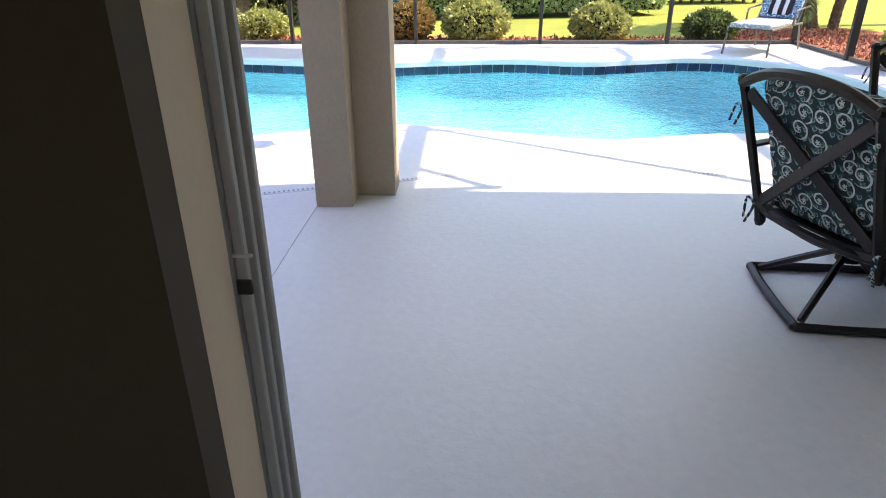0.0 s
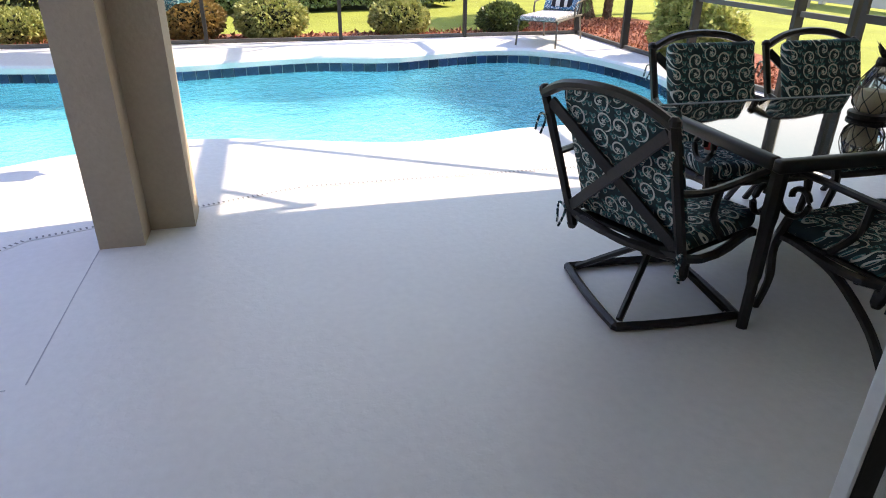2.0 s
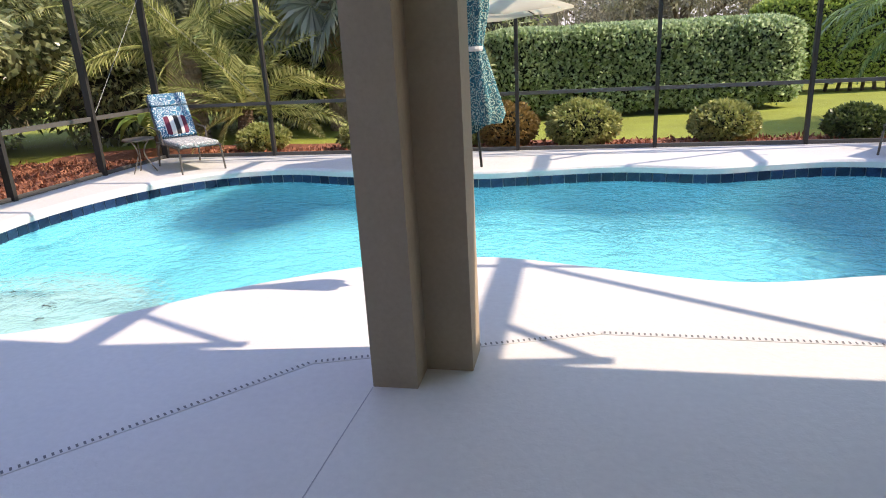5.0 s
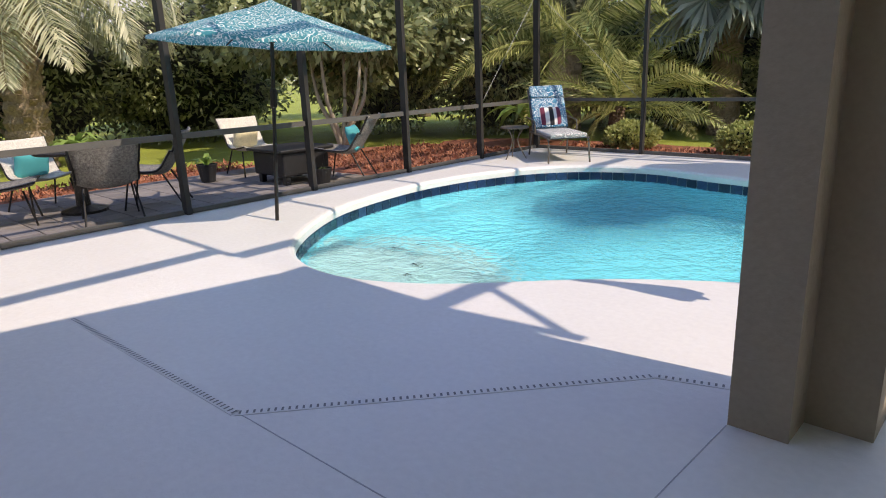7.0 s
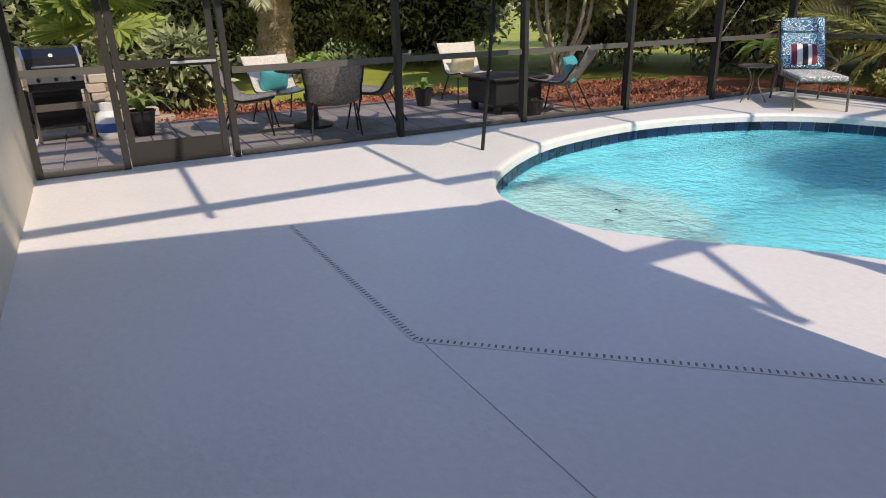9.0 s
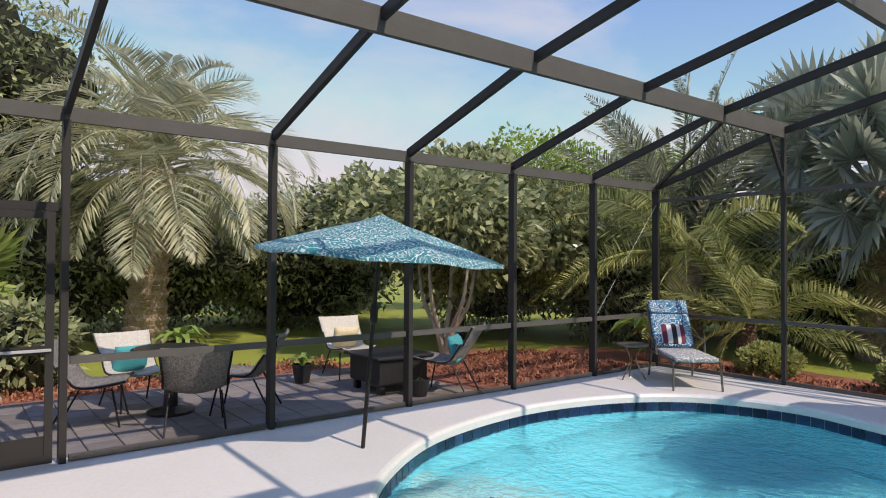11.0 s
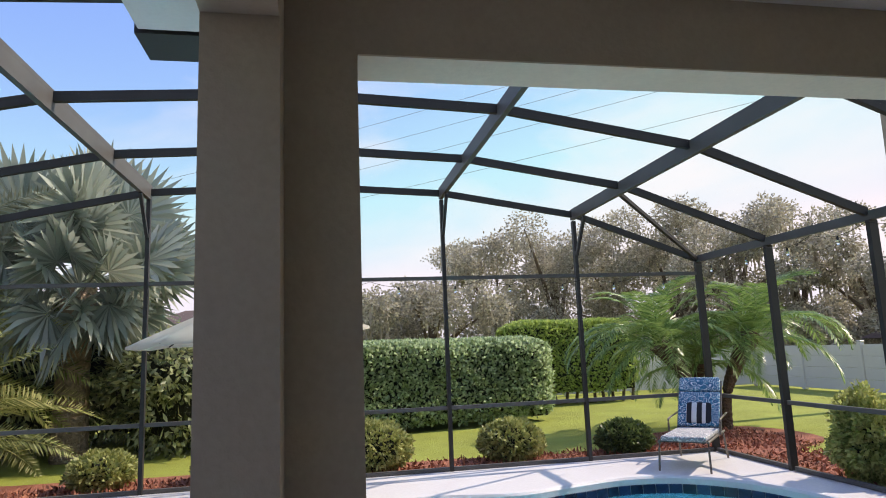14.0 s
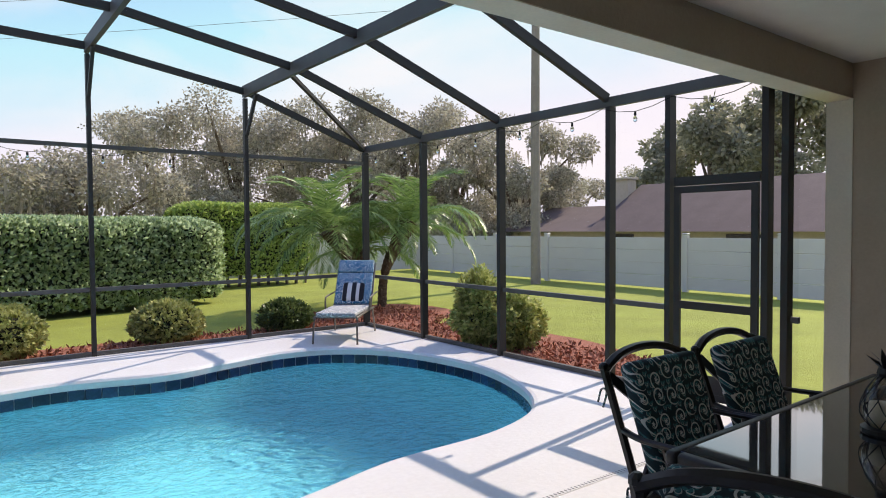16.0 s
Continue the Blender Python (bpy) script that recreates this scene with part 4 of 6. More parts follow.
# clipped hedges: a core and a dense skin of leaves on a rounded block
def hedge(name, label, p, q, thick, h, n, leaf, size, z0=0.0):
    o = thing(name, label, "hedge", pose(0, 0, -0.1))
    p, q = np.array(p, float), np.array(q, float)
    d = (q - p) / np.linalg.norm(q - p)
    s = np.array([-d[1], d[0]])
    ln = np.linalg.norm(q - p)
    u = rng.uniform(-0.02, 1.02, n) * ln
    along, face = rng.uniform(-1, 1, n), rng.random(n) * (thick + h - z0)
    upright = face < h - z0
    side = np.sign(rng.uniform(-1, 1, n))
    c, sn = np.where(upright, side, along), np.where(upright, along, np.abs(side))
    blunt = (np.abs(c) ** 6 + np.abs(sn) ** 6) ** (-1 / 6)
    c, sn = c * blunt, sn * blunt
    px, pz = c * thick / 2, sn * (h - z0) / 2
    c, sn = c ** 3, sn ** 3
    ends = np.clip(np.minimum(u, ln - u) / 0.5, 0.0, 1) ** 0.4
    lump = np.array([noise.noise(Vector((a * 1.1, b * 1.6, e * 1.6))) for a, b, e in zip(u, px, pz)])
    k = (1 - 0.16 * rng.random(n) ** 1.4 + 0.10 * lump) * (0.55 + 0.45 * ends)
    pos = np.stack([p[0] + d[0] * u + s[0] * px * k, p[1] + d[1] * u + s[1] * px * k, z0 + (h - z0) / 2 + pz * (k * 0.5 + 0.5)], 1)
    nrm = np.stack([s[0] * c, s[1] * c, sn + 0.5], 1)
    part("leaves", quads_mesh("leaves", leaves_at(pos, nrm, size, size * 0.33, -0.1, 1.2), 4, leaf), None, o)
    # solid near-black block standing in for shade inside the hedge
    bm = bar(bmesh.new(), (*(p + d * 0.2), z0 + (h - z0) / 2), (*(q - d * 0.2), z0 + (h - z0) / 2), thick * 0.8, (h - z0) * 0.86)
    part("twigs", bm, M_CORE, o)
    return o


def broad_tree(name, label, x, y, h, blobs, n, size, leaf, stems=1, seed=1, bark=None, moss=0):
    """A broadleaved tree: tapered trunk, limbs into its clumps, and clumps of leaves with gaps."""
    o = thing(name, label, "tree", pose(x, y, -0.1))
    r = random.Random(seed)
    bark = bark or M_BARK
    base = 0.05 + 0.022 * h
    trunk("trunk", [(0, 0, 0), (r.uniform(-.1, .1), r.uniform(-.1, .1), h * 0.25), (r.uniform(-.2, .2), r.uniform(-.2, .2), h * 0.55)], [base * 1.3, base, base * 0.6], bark, o)
    for b in blobs[: 7]:
        trunk("limb", [(0, 0, h * r.uniform(0.18, 0.35)), (b[0] * 0.45, b[1] * 0.45, (h * 0.3 + b[2]) / 2), (b[0], b[1], b[2])], [base * 0.6, base * 0.4, base * 0.12], bark, o, 7)
    crown("crown", blobs, n, size, size * 0.32, leaf, o, fuzz=0.55, lump=0.45)
    if moss:
        low = [(a, b, c - e * 0.5, d * 0.9, d2 * 0.9, e * 0.5) for a, b, c, d, d2, e in blobs]
        pos, nrm = on_blobs(low, moss, 0.6, 0.4)
        nrm[:] = (0, 0, -1)
        part("hanging_moss", quads_mesh("moss", leaves_at(pos, nrm, 0.9, 0.05, 0.8, 0.15), 4, L_MOSS), None, o, "grey hanging moss")
    return o


def clumps(r, n, spread, z0, z1, size, seed):
    q = random.Random(seed)
    return [(q.uniform(-1, 1) * spread, q.uniform(-1, 1) * spread, q.uniform(z0, z1), size * q.uniform(.7, 1.2), size * q.uniform(.7, 1.2), size * q.uniform(.55, .9)) for _ in range(n)]


# clipped hedges behind the lawn
hedge("hedge", "dense clipped dark green hedge with glossy leaves", (-1.6, 16.2), (5.15, 17.5), 1.7, 1.9, 46000, L_HEDGE, 0.105)
hedge("hedge", "tall clipped light green hedge on bare stems", (5.1, 20.4), (9.2, 20.9), 1.4, 2.4, 18000, L_TOPIARY, 0.11, 0.22)
stems = thing("row_of_stems", "bare brown stems under the tall clipped hedge", "shrub")
rr = random.Random(5)
for i in range(12):
    x = 5.8 + 0.3 * i
    trunk("stem", [(x, 20.6, -0.1), (x + rr.uniform(-.1, .1), 20.6, 0.6), (x + rr.uniform(-.2, .2), 20.7, 1.4)], [0.05, 0.04, 0.03], M_BARK, stems, 6)

# ball shrubs along the screens
for x, y, rx, h, leaf, lab, n in ((0.64, 11.75, 0.54, 0.66, L_SHRUB, "rounded green and yellow shrub in red mulch", 5200), (2.75, 11.85, 0.47, 0.56, L_SHRUB, "rounded green and yellow shrub in red mulch", 4600),
                                  (4.55, 11.75, 0.40, 0.46, L_DARKSHRUB, "low dark green rounded shrub in mulch", 4200), (-0.55, 11.8, 0.45, 0.66, L_RUST, "rust-coloured rounded shrub in mulch", 3800),
                                  (-1.35, 11.9, 0.48, 0.55, L_SHRUB, "small yellow-green rounded shrub", 3600), (-3.05, 11.95, 0.42, 0.46, L_SHRUB, "rounded green and yellow shrub in red mulch", 4200),
                                  (-4.95, 11.95, 0.44, 0.44, L_SHRUB, "rounded green and yellow shrub in red mulch", 4200), (6.06, 8.68, 0.34, 0.98, L_LOOSE, "tall loose green and yellow shrub by the screen", 7000),
                                  (6.34, 8.25, 0.36, 0.68, L_LOOSE, "tall loose green and yellow shrub by the screen", 7000)):
    shrub("shrub", lab, x, y, rx, rx, h, n, leaf, 0.075 if h < 1 else 0.09)

# feather palms behind the far corner and on the lawn
DATE = [f for tw in (52, -52) for f in (
    feather(4.0, 82, 45, 84, 0.46, 0.017, 0.35, 0.02, L_DATEOLD, "frond_up", tw), feather(4.0, 60, 52, 84, 0.48, 0.017, 0.3, 0.05, L_DATEOLD, "frond_mid", tw),
    feather(4.0, 36, 58, 78, 0.48, 0.019, 0.3, 0.10, L_DATE, "frond_low", tw), feather(3.6, 8, 50, 70, 0.46, 0.019, 0.25, 0.12, L_DATE, "frond_hang", tw))]
palm("date_palm", "broad date palm with long arching yellow-green fronds", -7.5, 13.7, [(0, 0, 0), (0.05, 0, 0.8), (0.05, 0.05, 1.9)], [0.42, 0.36, 0.34], M_PALMBARK, DATE,
     [(0, 10, 10), (4, 10, 30), (1, 9, 0), (5, 9, 22), (2, 13, 12), (6, 13, 32), (3, 12, 4), (7, 12, 20)], 3)
YOUNG_DATE = [feather(2.5, 72, 60, 64, 0.36, 0.015, 0.3, 0.05, L_DATE, "frond_up", 40), feather(2.6, 40, 62, 64, 0.38, 0.016, 0.3, 0.1, L_DATE, "frond_mid", -40), feather(2.2, 10, 50, 56, 0.36, 0.016, 0.25, 0.12, L_DATE, "frond_low", 40)]
palm("date_palm", "young date palm clump with low bright fronds", -5.9, 13.1, [(0, 0, 0), (0.02, 0, 0.3), (0.05, 0.02, 0.7)], [0.18, 0.16, 0.14], M_DARKBARK, YOUNG_DATE, [(0, 7, 20), (1, 10, 5), (2, 9, 15)], 13)
GREY = [feather(3.3, 84, 95, 84, 0.76, 0.021, 0.6, 0.12, L_GREYPALM, "frond_up"), feather(3.6, 62, 135, 88, 0.76, 0.021, 0.5, 0.22, L_GREYPALM, "frond_mid"),
        feather(3.5, 32, 128, 84, 0.74, 0.021, 0.35, 0.35, L_GREYPALM, "frond_low"), feather(2.9, 0, 85, 72, 0.66, 0.021, 0.25, 0.4, L_GREYPALM, "frond_hang")]
jelly = palm("jelly_palm", "thick-trunked palm with drooping grey-green feather fronds", -13.6, 5.05, [(0, 0, 0), (0.1, 0.05, 1.5), (0.25, 0.1, 3.5)], [0.44, 0.33, 0.34], M_PALMBARK, GREY,
     [(0, 12, 0), (1, 17, 8), (2, 19, 3), (3, 15, 11)], 4, 0.12)
# stubs of cut leaf stalks up the thick trunk
stub = bar(bmesh.new(), (0, 0, 0), (0.10, 0, 0.16), 0.13, 0.035)
stub_me = mesh_of("leaf_base", stub, M_PALMBARK)
for i in range(84):
    h = 0.35 + 3.1 * i / 84
    a = 137.5 * i
    lean = 0.25 * h / 3.5
    r = 0.30 + 0.04 * math.sin(2.1 * i)
    part("leaf_base", stub_me, None, jelly, at=pose(lean * 0.9 + r * math.cos(radians(a)), lean * 0.4 + r * math.sin(radians(a)), h, 0, 8 * math.sin(i), a))
PYG = [feather(2.0, 78, 95, 56, 0.40, 0.015, 0.2, 0.15, L_PYGMY, "frond_up"), feather(2.1, 48, 125, 58, 0.40, 0.015, 0.15, 0.3, L_PYGMY, "frond_mid"), feather(1.8, 14, 100, 54, 0.36, 0.015, 0.1, 0.4, L_PYGMY, "frond_low")]
for x, y, dx, dy, h, sd in ((7.45, 13.45, 0.72, 0.0, 1.80, 1), (7.05, 13.55, -0.75, 0.1, 1.70, 2), (7.25, 13.75, 0.05, 0.3, 1.25, 5)):
    palm("pygmy_palm", "small pygmy date palm with a leaning ringed trunk", x, y, [(0, 0, 0), (dx * 0.1, dy, h * 0.4), (dx * 0.55, dy, h * 0.75), (dx, dy, h)], [0.10, 0.09, 0.15, 0.21], M_DARKBARK, PYG,
         [(0, 9, 5), (1, 15, 0), (2, 6, 9)], sd, 0.10)
SILVER = [f for ro in (48, -48) for f in (fan(1.2, 1.7, 80, 40, L_SILVER, "fan_up", 0.0, ro), fan(1.2, 1.6, 52, 40, L_SILVER, "fan_mid", 0.04, ro),
                                          fan(1.15, 1.35, 18, 40, L_SILVER, "fan_low", 0.12, ro), fan(1.0, 1.0, -28, 36, L_SILVER, "fan_hang", 0.3, ro))]
palm("fan_palm", "large silver-green fan palm with stiff split leaves", -4.6, 15.2, [(0, 0, 0), (0, 0, 1.6), (0.05, 0, 3.2)], [0.32, 0.28, 0.30], M_PALMBARK, SILVER,
     [(0, 5, 0), (4, 5, 36), (1, 8, 10), (5, 8, 32), (2, 11, 0), (6, 11, 16), (3, 11, 16), (7, 10, 36)], 6)
FANG = [fan(0.55, 0.5, 65, 28, L_FAN, "fan_up", 0.02, 40), fan(0.6, 0.6, 30, 28, L_FAN, "fan_mid", 0.06, -40), fan(0.55, 0.55, -5, 26, L_FAN, "fan_low", 0.12, 35)]
palm("fan_palm", "small bright green fan palm beside the grill", -11.0, 1.9, [(0, 0, 0), (0, 0, 0.7), (0.05, 0, 1.45)], [0.16, 0.15, 0.16], M_PALMBARK, FANG, [(0, 8, 0), (1, 11, 6), (2, 10, 14)], 8)

# bright banana-like leaves behind the corner lounger
yl = thing("banana_plant", "bright green broad-leaved plant behind the lounger", "plant", pose(-6.9, 11.7, -0.06))
for i in range(9):
    a, up, ln = 40 * i + 10, 50 + 8 * (i % 4), 0.8 + 0.1 * (i % 3)
    bm = bmesh.new()
    rows = []
    for k in range(8):
        t = k / 7
        an = radians(up) - radians(55) * t * t
        c = Vector((math.cos(an) * ln * t, 0, 0.35 + math.sin(an) * ln * t))
        w = 0.16 * math.sin(math.pi * min(0.98, 0.12 + 0.86 * t))
        rows.append([bm.verts.new(c + Vector((0, s * w, abs(s) * w * 0.35))) for s in (-1, 0, 1)])
    for p, q in zip(rows, rows[1:]):
        for s in (0, 1):
            bm.faces.new((p[s], p[s + 1], q[s + 1], q[s]))
    part("leaf", bm, L_YOUNG, yl, at=pose(0, 0, 0, 0, 0, a))
trunk("stalk", [(0, 0, 0), (0, 0, 0.5)], [0.05, 0.03], M_BARK, yl, 7)

# dense broadleaved growth round the patio and behind the palms
r9 = random.Random(11)
for i, (x, y, h, wd) in enumerate(((-16.5, -1.5, 5.2, 2.6), (-17.5, 2.5, 7.6, 3.0), (-17.2, 6.4, 4.0, 2.4), (-15.8, 9.6, 3.6, 2.3), (-12.6, 13.2, 3.8, 2.2), (-10.0, 16.0, 4.2, 2.4), (-7.0, 18.3, 3.6, 2.2), (-1.9, 17.6, 2.9, 1.5),
                                   (-4.4, 18.0, 2.7, 1.6), (-13.2, 0.2, 2.2, 1.5), (-17.2, 9.2, 3.0, 1.8), (-20, 12, 4.4, 3.2), (-6.2, 16.2, 3.0, 2.0), (-2.7, 15.4, 2.2, 1.3), (-9.4, 13.8, 2.6, 1.5), (-10.45, 2.75, 1.25, 0.75), (-16.4, 4.2, 3.2, 1.7))):
    o = thing("broadleaf_shrub", "tall dense dark broadleaved shrub with glossy leaves", "shrub", pose(x, y, -0.1))
    bl = [(0, 0, h * 0.45, wd * 0.85, wd * 0.85, h * 0.5)] + [(wd * 0.55 * math.cos(a), wd * 0.55 * math.sin(a), h * r9.uniform(0.3, 0.75), wd * 0.55, wd * 0.55, h * 0.26) for a in (r9.uniform(0, 6.28) for _ in range(6))]
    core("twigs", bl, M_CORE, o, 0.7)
    crown("leaves", bl, int(6200 * wd), 0.19, 0.036, L_BIG, o, fuzz=0.45, lump=0.5, wild=1.2)
broad_tree("magnolia_tree", "glossy broadleaved tree above pale forked stems", -11.6, 11.2, 4.5, [(0, 0, 2.7, 1.7, 1.7, 1.5), (1.3, -1.0, 2.1, 1.2, 1.2, 1.0), (-1.3, .9, 2.4, 1.4, 1.4, 1.2), (.6, 1.6, 2.5, 1.4, 1.3, 1.2), (-.8, -1.6, 2.7, 1.3, 1.3, 1.1), (.2, .2, 3.7, 1.1, 1.1, .6), (2.0, .6, 2.6, 1.2, 1.2, 1.1)], 30000, 0.19, L_BIG, seed=3)
myr = thing("crape_myrtle", "small tree with pale smooth forked stems", "tree", pose(-9.1, 8.9, -0.1))
for i, (dx, dy, h) in enumerate(((0.5, 0.3, 2.1), (-0.3, 0.4, 2.2), (0.2, -0.5, 2.0), (-0.45, -0.25, 1.9), (0.75, -0.1, 1.7))):
    trunk("stem", [(0, 0, 0), (dx * 0.25, dy * 0.25, 0.5), (dx * 0.8, dy * 0.8, 1.1), (dx, dy, h)], [0.055, 0.045, 0.035, 0.02], M_PALE_BARK, myr, 8)
crown("crown", [(0, 0, 2.6, 1.4, 1.4, .8), (.6, .5, 2.2, .9, .9, .5), (-.7, -.4, 2.4, .9, .9, .6)], 7000, 0.2, 0.05, L_BIG, myr, fuzz=0.5, lump=0.4)
# light feathery tree tops behind
for x, y, h, wd in ((-15.5, 17.5, 6.2, 2.0), (-12.8, 20.0, 5.6, 1.8)):
    broad_tree("feathery_tree", "light green feathery tree beyond the shrubs", x, y, h, [(0, 0, h - 1.2, wd, wd, 1.1), (wd * .6, .3, h - 1.8, wd * .7, wd * .7, .9), (-wd * .6, -.3, h - 1.7, wd * .7, wd * .7, .9)], 6000, 0.18, L_YOUNG, seed=9)
# oaks and pines beyond the fence
for i, (bear, dist, h, sp) in enumerate(((-12, 46, 4.6, 3.0), (-4, 42, 4.8, 3.2), (3, 33, 4.6, 3.4), (9, 30, 5.2, 3.2), (15, 38, 8.2, 3.8), (20, 36, 9.2, 4.0), (25.5, 39, 8.2, 4.0), (30, 37, 9.4, 4.0), (34.5, 34, 9.2, 3.6), (39, 36, 9.0, 3.6), (44, 34, 7.0, 3.0), (48, 37, 5.4, 2.6), (53, 60, 7, 4))):
    a = radians(bear)
    bl = clumps(0, 30, sp * 0.95, h * 0.22, h * 0.88, sp * 0.27, 30 + i) + clumps(0, 8, sp * 1.1, h * 0.05, h * 0.2, sp * 0.32, 90 + i)
    broad_tree("oak_tree", "grey-green live oak with hanging moss", 0.2 + dist * math.sin(a), 2 + dist * math.cos(a), h, bl, 26000, 0.16, L_OAK, seed=i, moss=240)
for i, (bear, dist, h) in enumerate(((57.5, 42, 8.6), (60.5, 38, 9.2), (63, 44, 10), (66, 40, 9.6), (70, 42, 9.8), (75, 40, 9))):
    a = radians(bear)
    bl = clumps(0, 9, 1.6, h * 0.45, h * 0.92, 1.15, 60 + i)
    broad_tree("pine_tree", "tall thin grey-green pine beyond the fence", 0.2 + dist * math.sin(a), 2 + dist * math.cos(a), h, bl, 5000, 0.32, L_PINE, seed=40 + i)

# loose wood chips on the mulch beds
def chips(name, areas, n):
    pts = []
    for x0, x1, y0, y1 in areas:
        k = int(n * (x1 - x0) * (y1 - y0))
        pts.append(np.stack([rng.uniform(x0, x1, k), rng.uniform(y0, y1, k), rng.uniform(-0.065, -0.03, k)], 1))
    pos = np.concatenate(pts)
    up = np.tile(np.array([0.0, 0.0, 0.25]), (len(pos), 1))
    return tagged(part(name, quads_mesh(name, leaves_at(pos, up, 0.085, 0.016, 0.0, 1.0), 4, leaf_mat("wood_chip", (0.14, 0.045, 0.025), (0.56, 0.24, 0.14), 0.9, 0.0)), None), "scattered red wood chips on the beds", "mulch", kind="stuff")


chips("wood_chips", [(-6.2, 4.6, 11.2, 12.15), (4.6, 7.6, 11.2, 13.2), (5.8, 7.1, 6.3, 10.9), (-9.2, -6.5, 7.9, 11.0), (-10.4, -9.4, 1.9, 7.2)], 420)

# ---- furniture ----
M_IRON = mat("dark_cast_metal", (0.022, 0.020, 0.019), 0.38, metal=0.35, var=0.25, scale=9, fine=70, bump=0.25, dist=0.002)
M_CUSHION = damask_mat("damask_fabric", (0.010, 0.034, 0.040), (0.026, 0.135, 0.145), (0.58, 0.63, 0.60), 10.5)
M_BLUEFAB = pattern_mat("blue_fabric", (0.02, 0.13, 0.25), (0.10, 0.42, 0.55), (0.75, 0.80, 0.80), 12)
M_GREYFAB = pattern_mat("grey_fabric", (0.30, 0.30, 0.30), (0.18, 0.32, 0.32), (0.72, 0.71, 0.68), 10)
M_UMBRELLA = pattern_mat("teal_canopy", (0.05, 0.31, 0.37), (0.22, 0.54, 0.59), (0.88, 0.92, 0.91), 12)
M_TOWEL = pattern_mat("teal_cloth", (0.01, 0.10, 0.14), (0.04, 0.38, 0.45), (0.45, 0.62, 0.55), 26)
M_CREAM = mat("cream_canvas", (0.62, 0.57, 0.46), 0.85, var=0.05, fine=200, bump=0.15)
M_DARKGLASS = mat("smoked_glass_top", (0.012, 0.012, 0.013), 0.04, var=0.05, bump=0.0, coat=1.0, spec=1.0)
M_SLING = mat("grey_sling", (0.10, 0.10, 0.10), 0.7, var=0.1, fine=220, bump=0.3)
M_STEEL = mat("brushed_frame", (0.17, 0.15, 0.13), 0.4, metal=0.5)
M_WICKER = mat("woven_wicker", (0.24, 0.225, 0.20), 0.6, var=0.7, scale=38, fine=90, bump=0.9, dist=0.01)
# lighter copy of the wicker, sunlight put into its base colour
M_WICKER_SUNLIT = mat("sunlit_wicker", (0.62, 0.59, 0.52), 0.7, var=0.25, scale=45, fine=90, bump=0.9, dist=0.01)
M_WHITEFAB = mat("white_cloth", (0.75, 0.74, 0.72), 0.9, var=0.05)
M_BLACKFAB = mat("black_cloth", (0.02, 0.02, 0.025), 0.9, var=0.1)
M_MAROON = mat("maroon_cloth", (0.16, 0.03, 0.06), 0.9, var=0.1)
M_TEALFAB = mat("teal_cushion", (0.06, 0.42, 0.45), 0.85, var=0.12, fine=150)
M_YELLOWFAB = mat("yellow_cushion", (0.72, 0.62, 0.40), 0.85, var=0.2, scale=14)
M_CANDLE = mat("candle_wax", (0.72, 0.60, 0.42), 0.5, var=0.05)
M_CLEAR = glass_mat("clear_glass", (0.97, 0.98, 0.98))
M_RED = mat("red_print", (0.55, 0.07, 0.05), 0.4, var=0.2)
M_POT = mat("dark_pot", (0.02, 0.02, 0.022), 0.5, var=0.15)
M_BLACK = mat("black_enamel", (0.012, 0.012, 0.013), 0.2, var=0.1)
M_STAINLESS = mat("stainless", (0.55, 0.55, 0.54), 0.3, metal=0.9, var=0.06)
M_BLOCK = mat("tan_block", (0.42, 0.36, 0.29), 0.9, var=0.2, fine=30, bump=0.5, rand=0.2)
M_VINYL = mat("white_vinyl", (0.62, 0.61, 0.58), 0.5, var=0.05, scale=2)
M_POLEWOOD = mat("weathered_pole", (0.30, 0.26, 0.22), 0.9, var=0.2)


def pillow(w, h, d, n=12):
    """A stuffed cushion w by h, d thick, lying in xz and facing +y, with pinched corners."""
    bm = bmesh.new()
    rows = {}
    for s in (1, -1):
        for i in range(n + 1):
            for j in range(n + 1):
                u, v = 2 * i / n - 1, 2 * j / n - 1
                f = max(0.0, (1 - abs(u) ** 3)) ** 0.5 * max(0.0, (1 - abs(v) ** 3)) ** 0.5
                pin = 1 - 0.05 * (1 - abs(u) ** 2) * abs(v) ** 2
                pin2 = 1 - 0.05 * (1 - abs(v) ** 2) * abs(u) ** 2
                if s == -1 and (abs(u) == 1 or abs(v) == 1):
                    rows[s, i, j] = rows[1, i, j]
                else:
                    rows[s, i, j] = bm.verts.new((u * w / 2 * pin2, s * d / 2 * f, v * h / 2 * pin))
        for i in range(n):
            for j in range(n):
                q = [rows[s, i, j], rows[s, i + 1, j], rows[s, i + 1, j + 1], rows[s, i, j + 1]]
                bm.faces.new(q if s == -1 else q[::-1])
    return bm


def pad(x0, x1, y0, y1, z0, z1, r=0.03):
    return rbox(x0, x1, y0, y1, z0, z1, r, 3)


def scroll(cx, cz, r0, r1, turns, start, n=22):
    return [(cx + (r0 + (r1 - r0) * t) * math.cos(start + turns * 2 * math.pi * t), cz + (r0 + (r1 - r0) * t) * math.sin(start + turns * 2 * math.pi * t)) for t in (k / (n - 1) for k in range(n))]


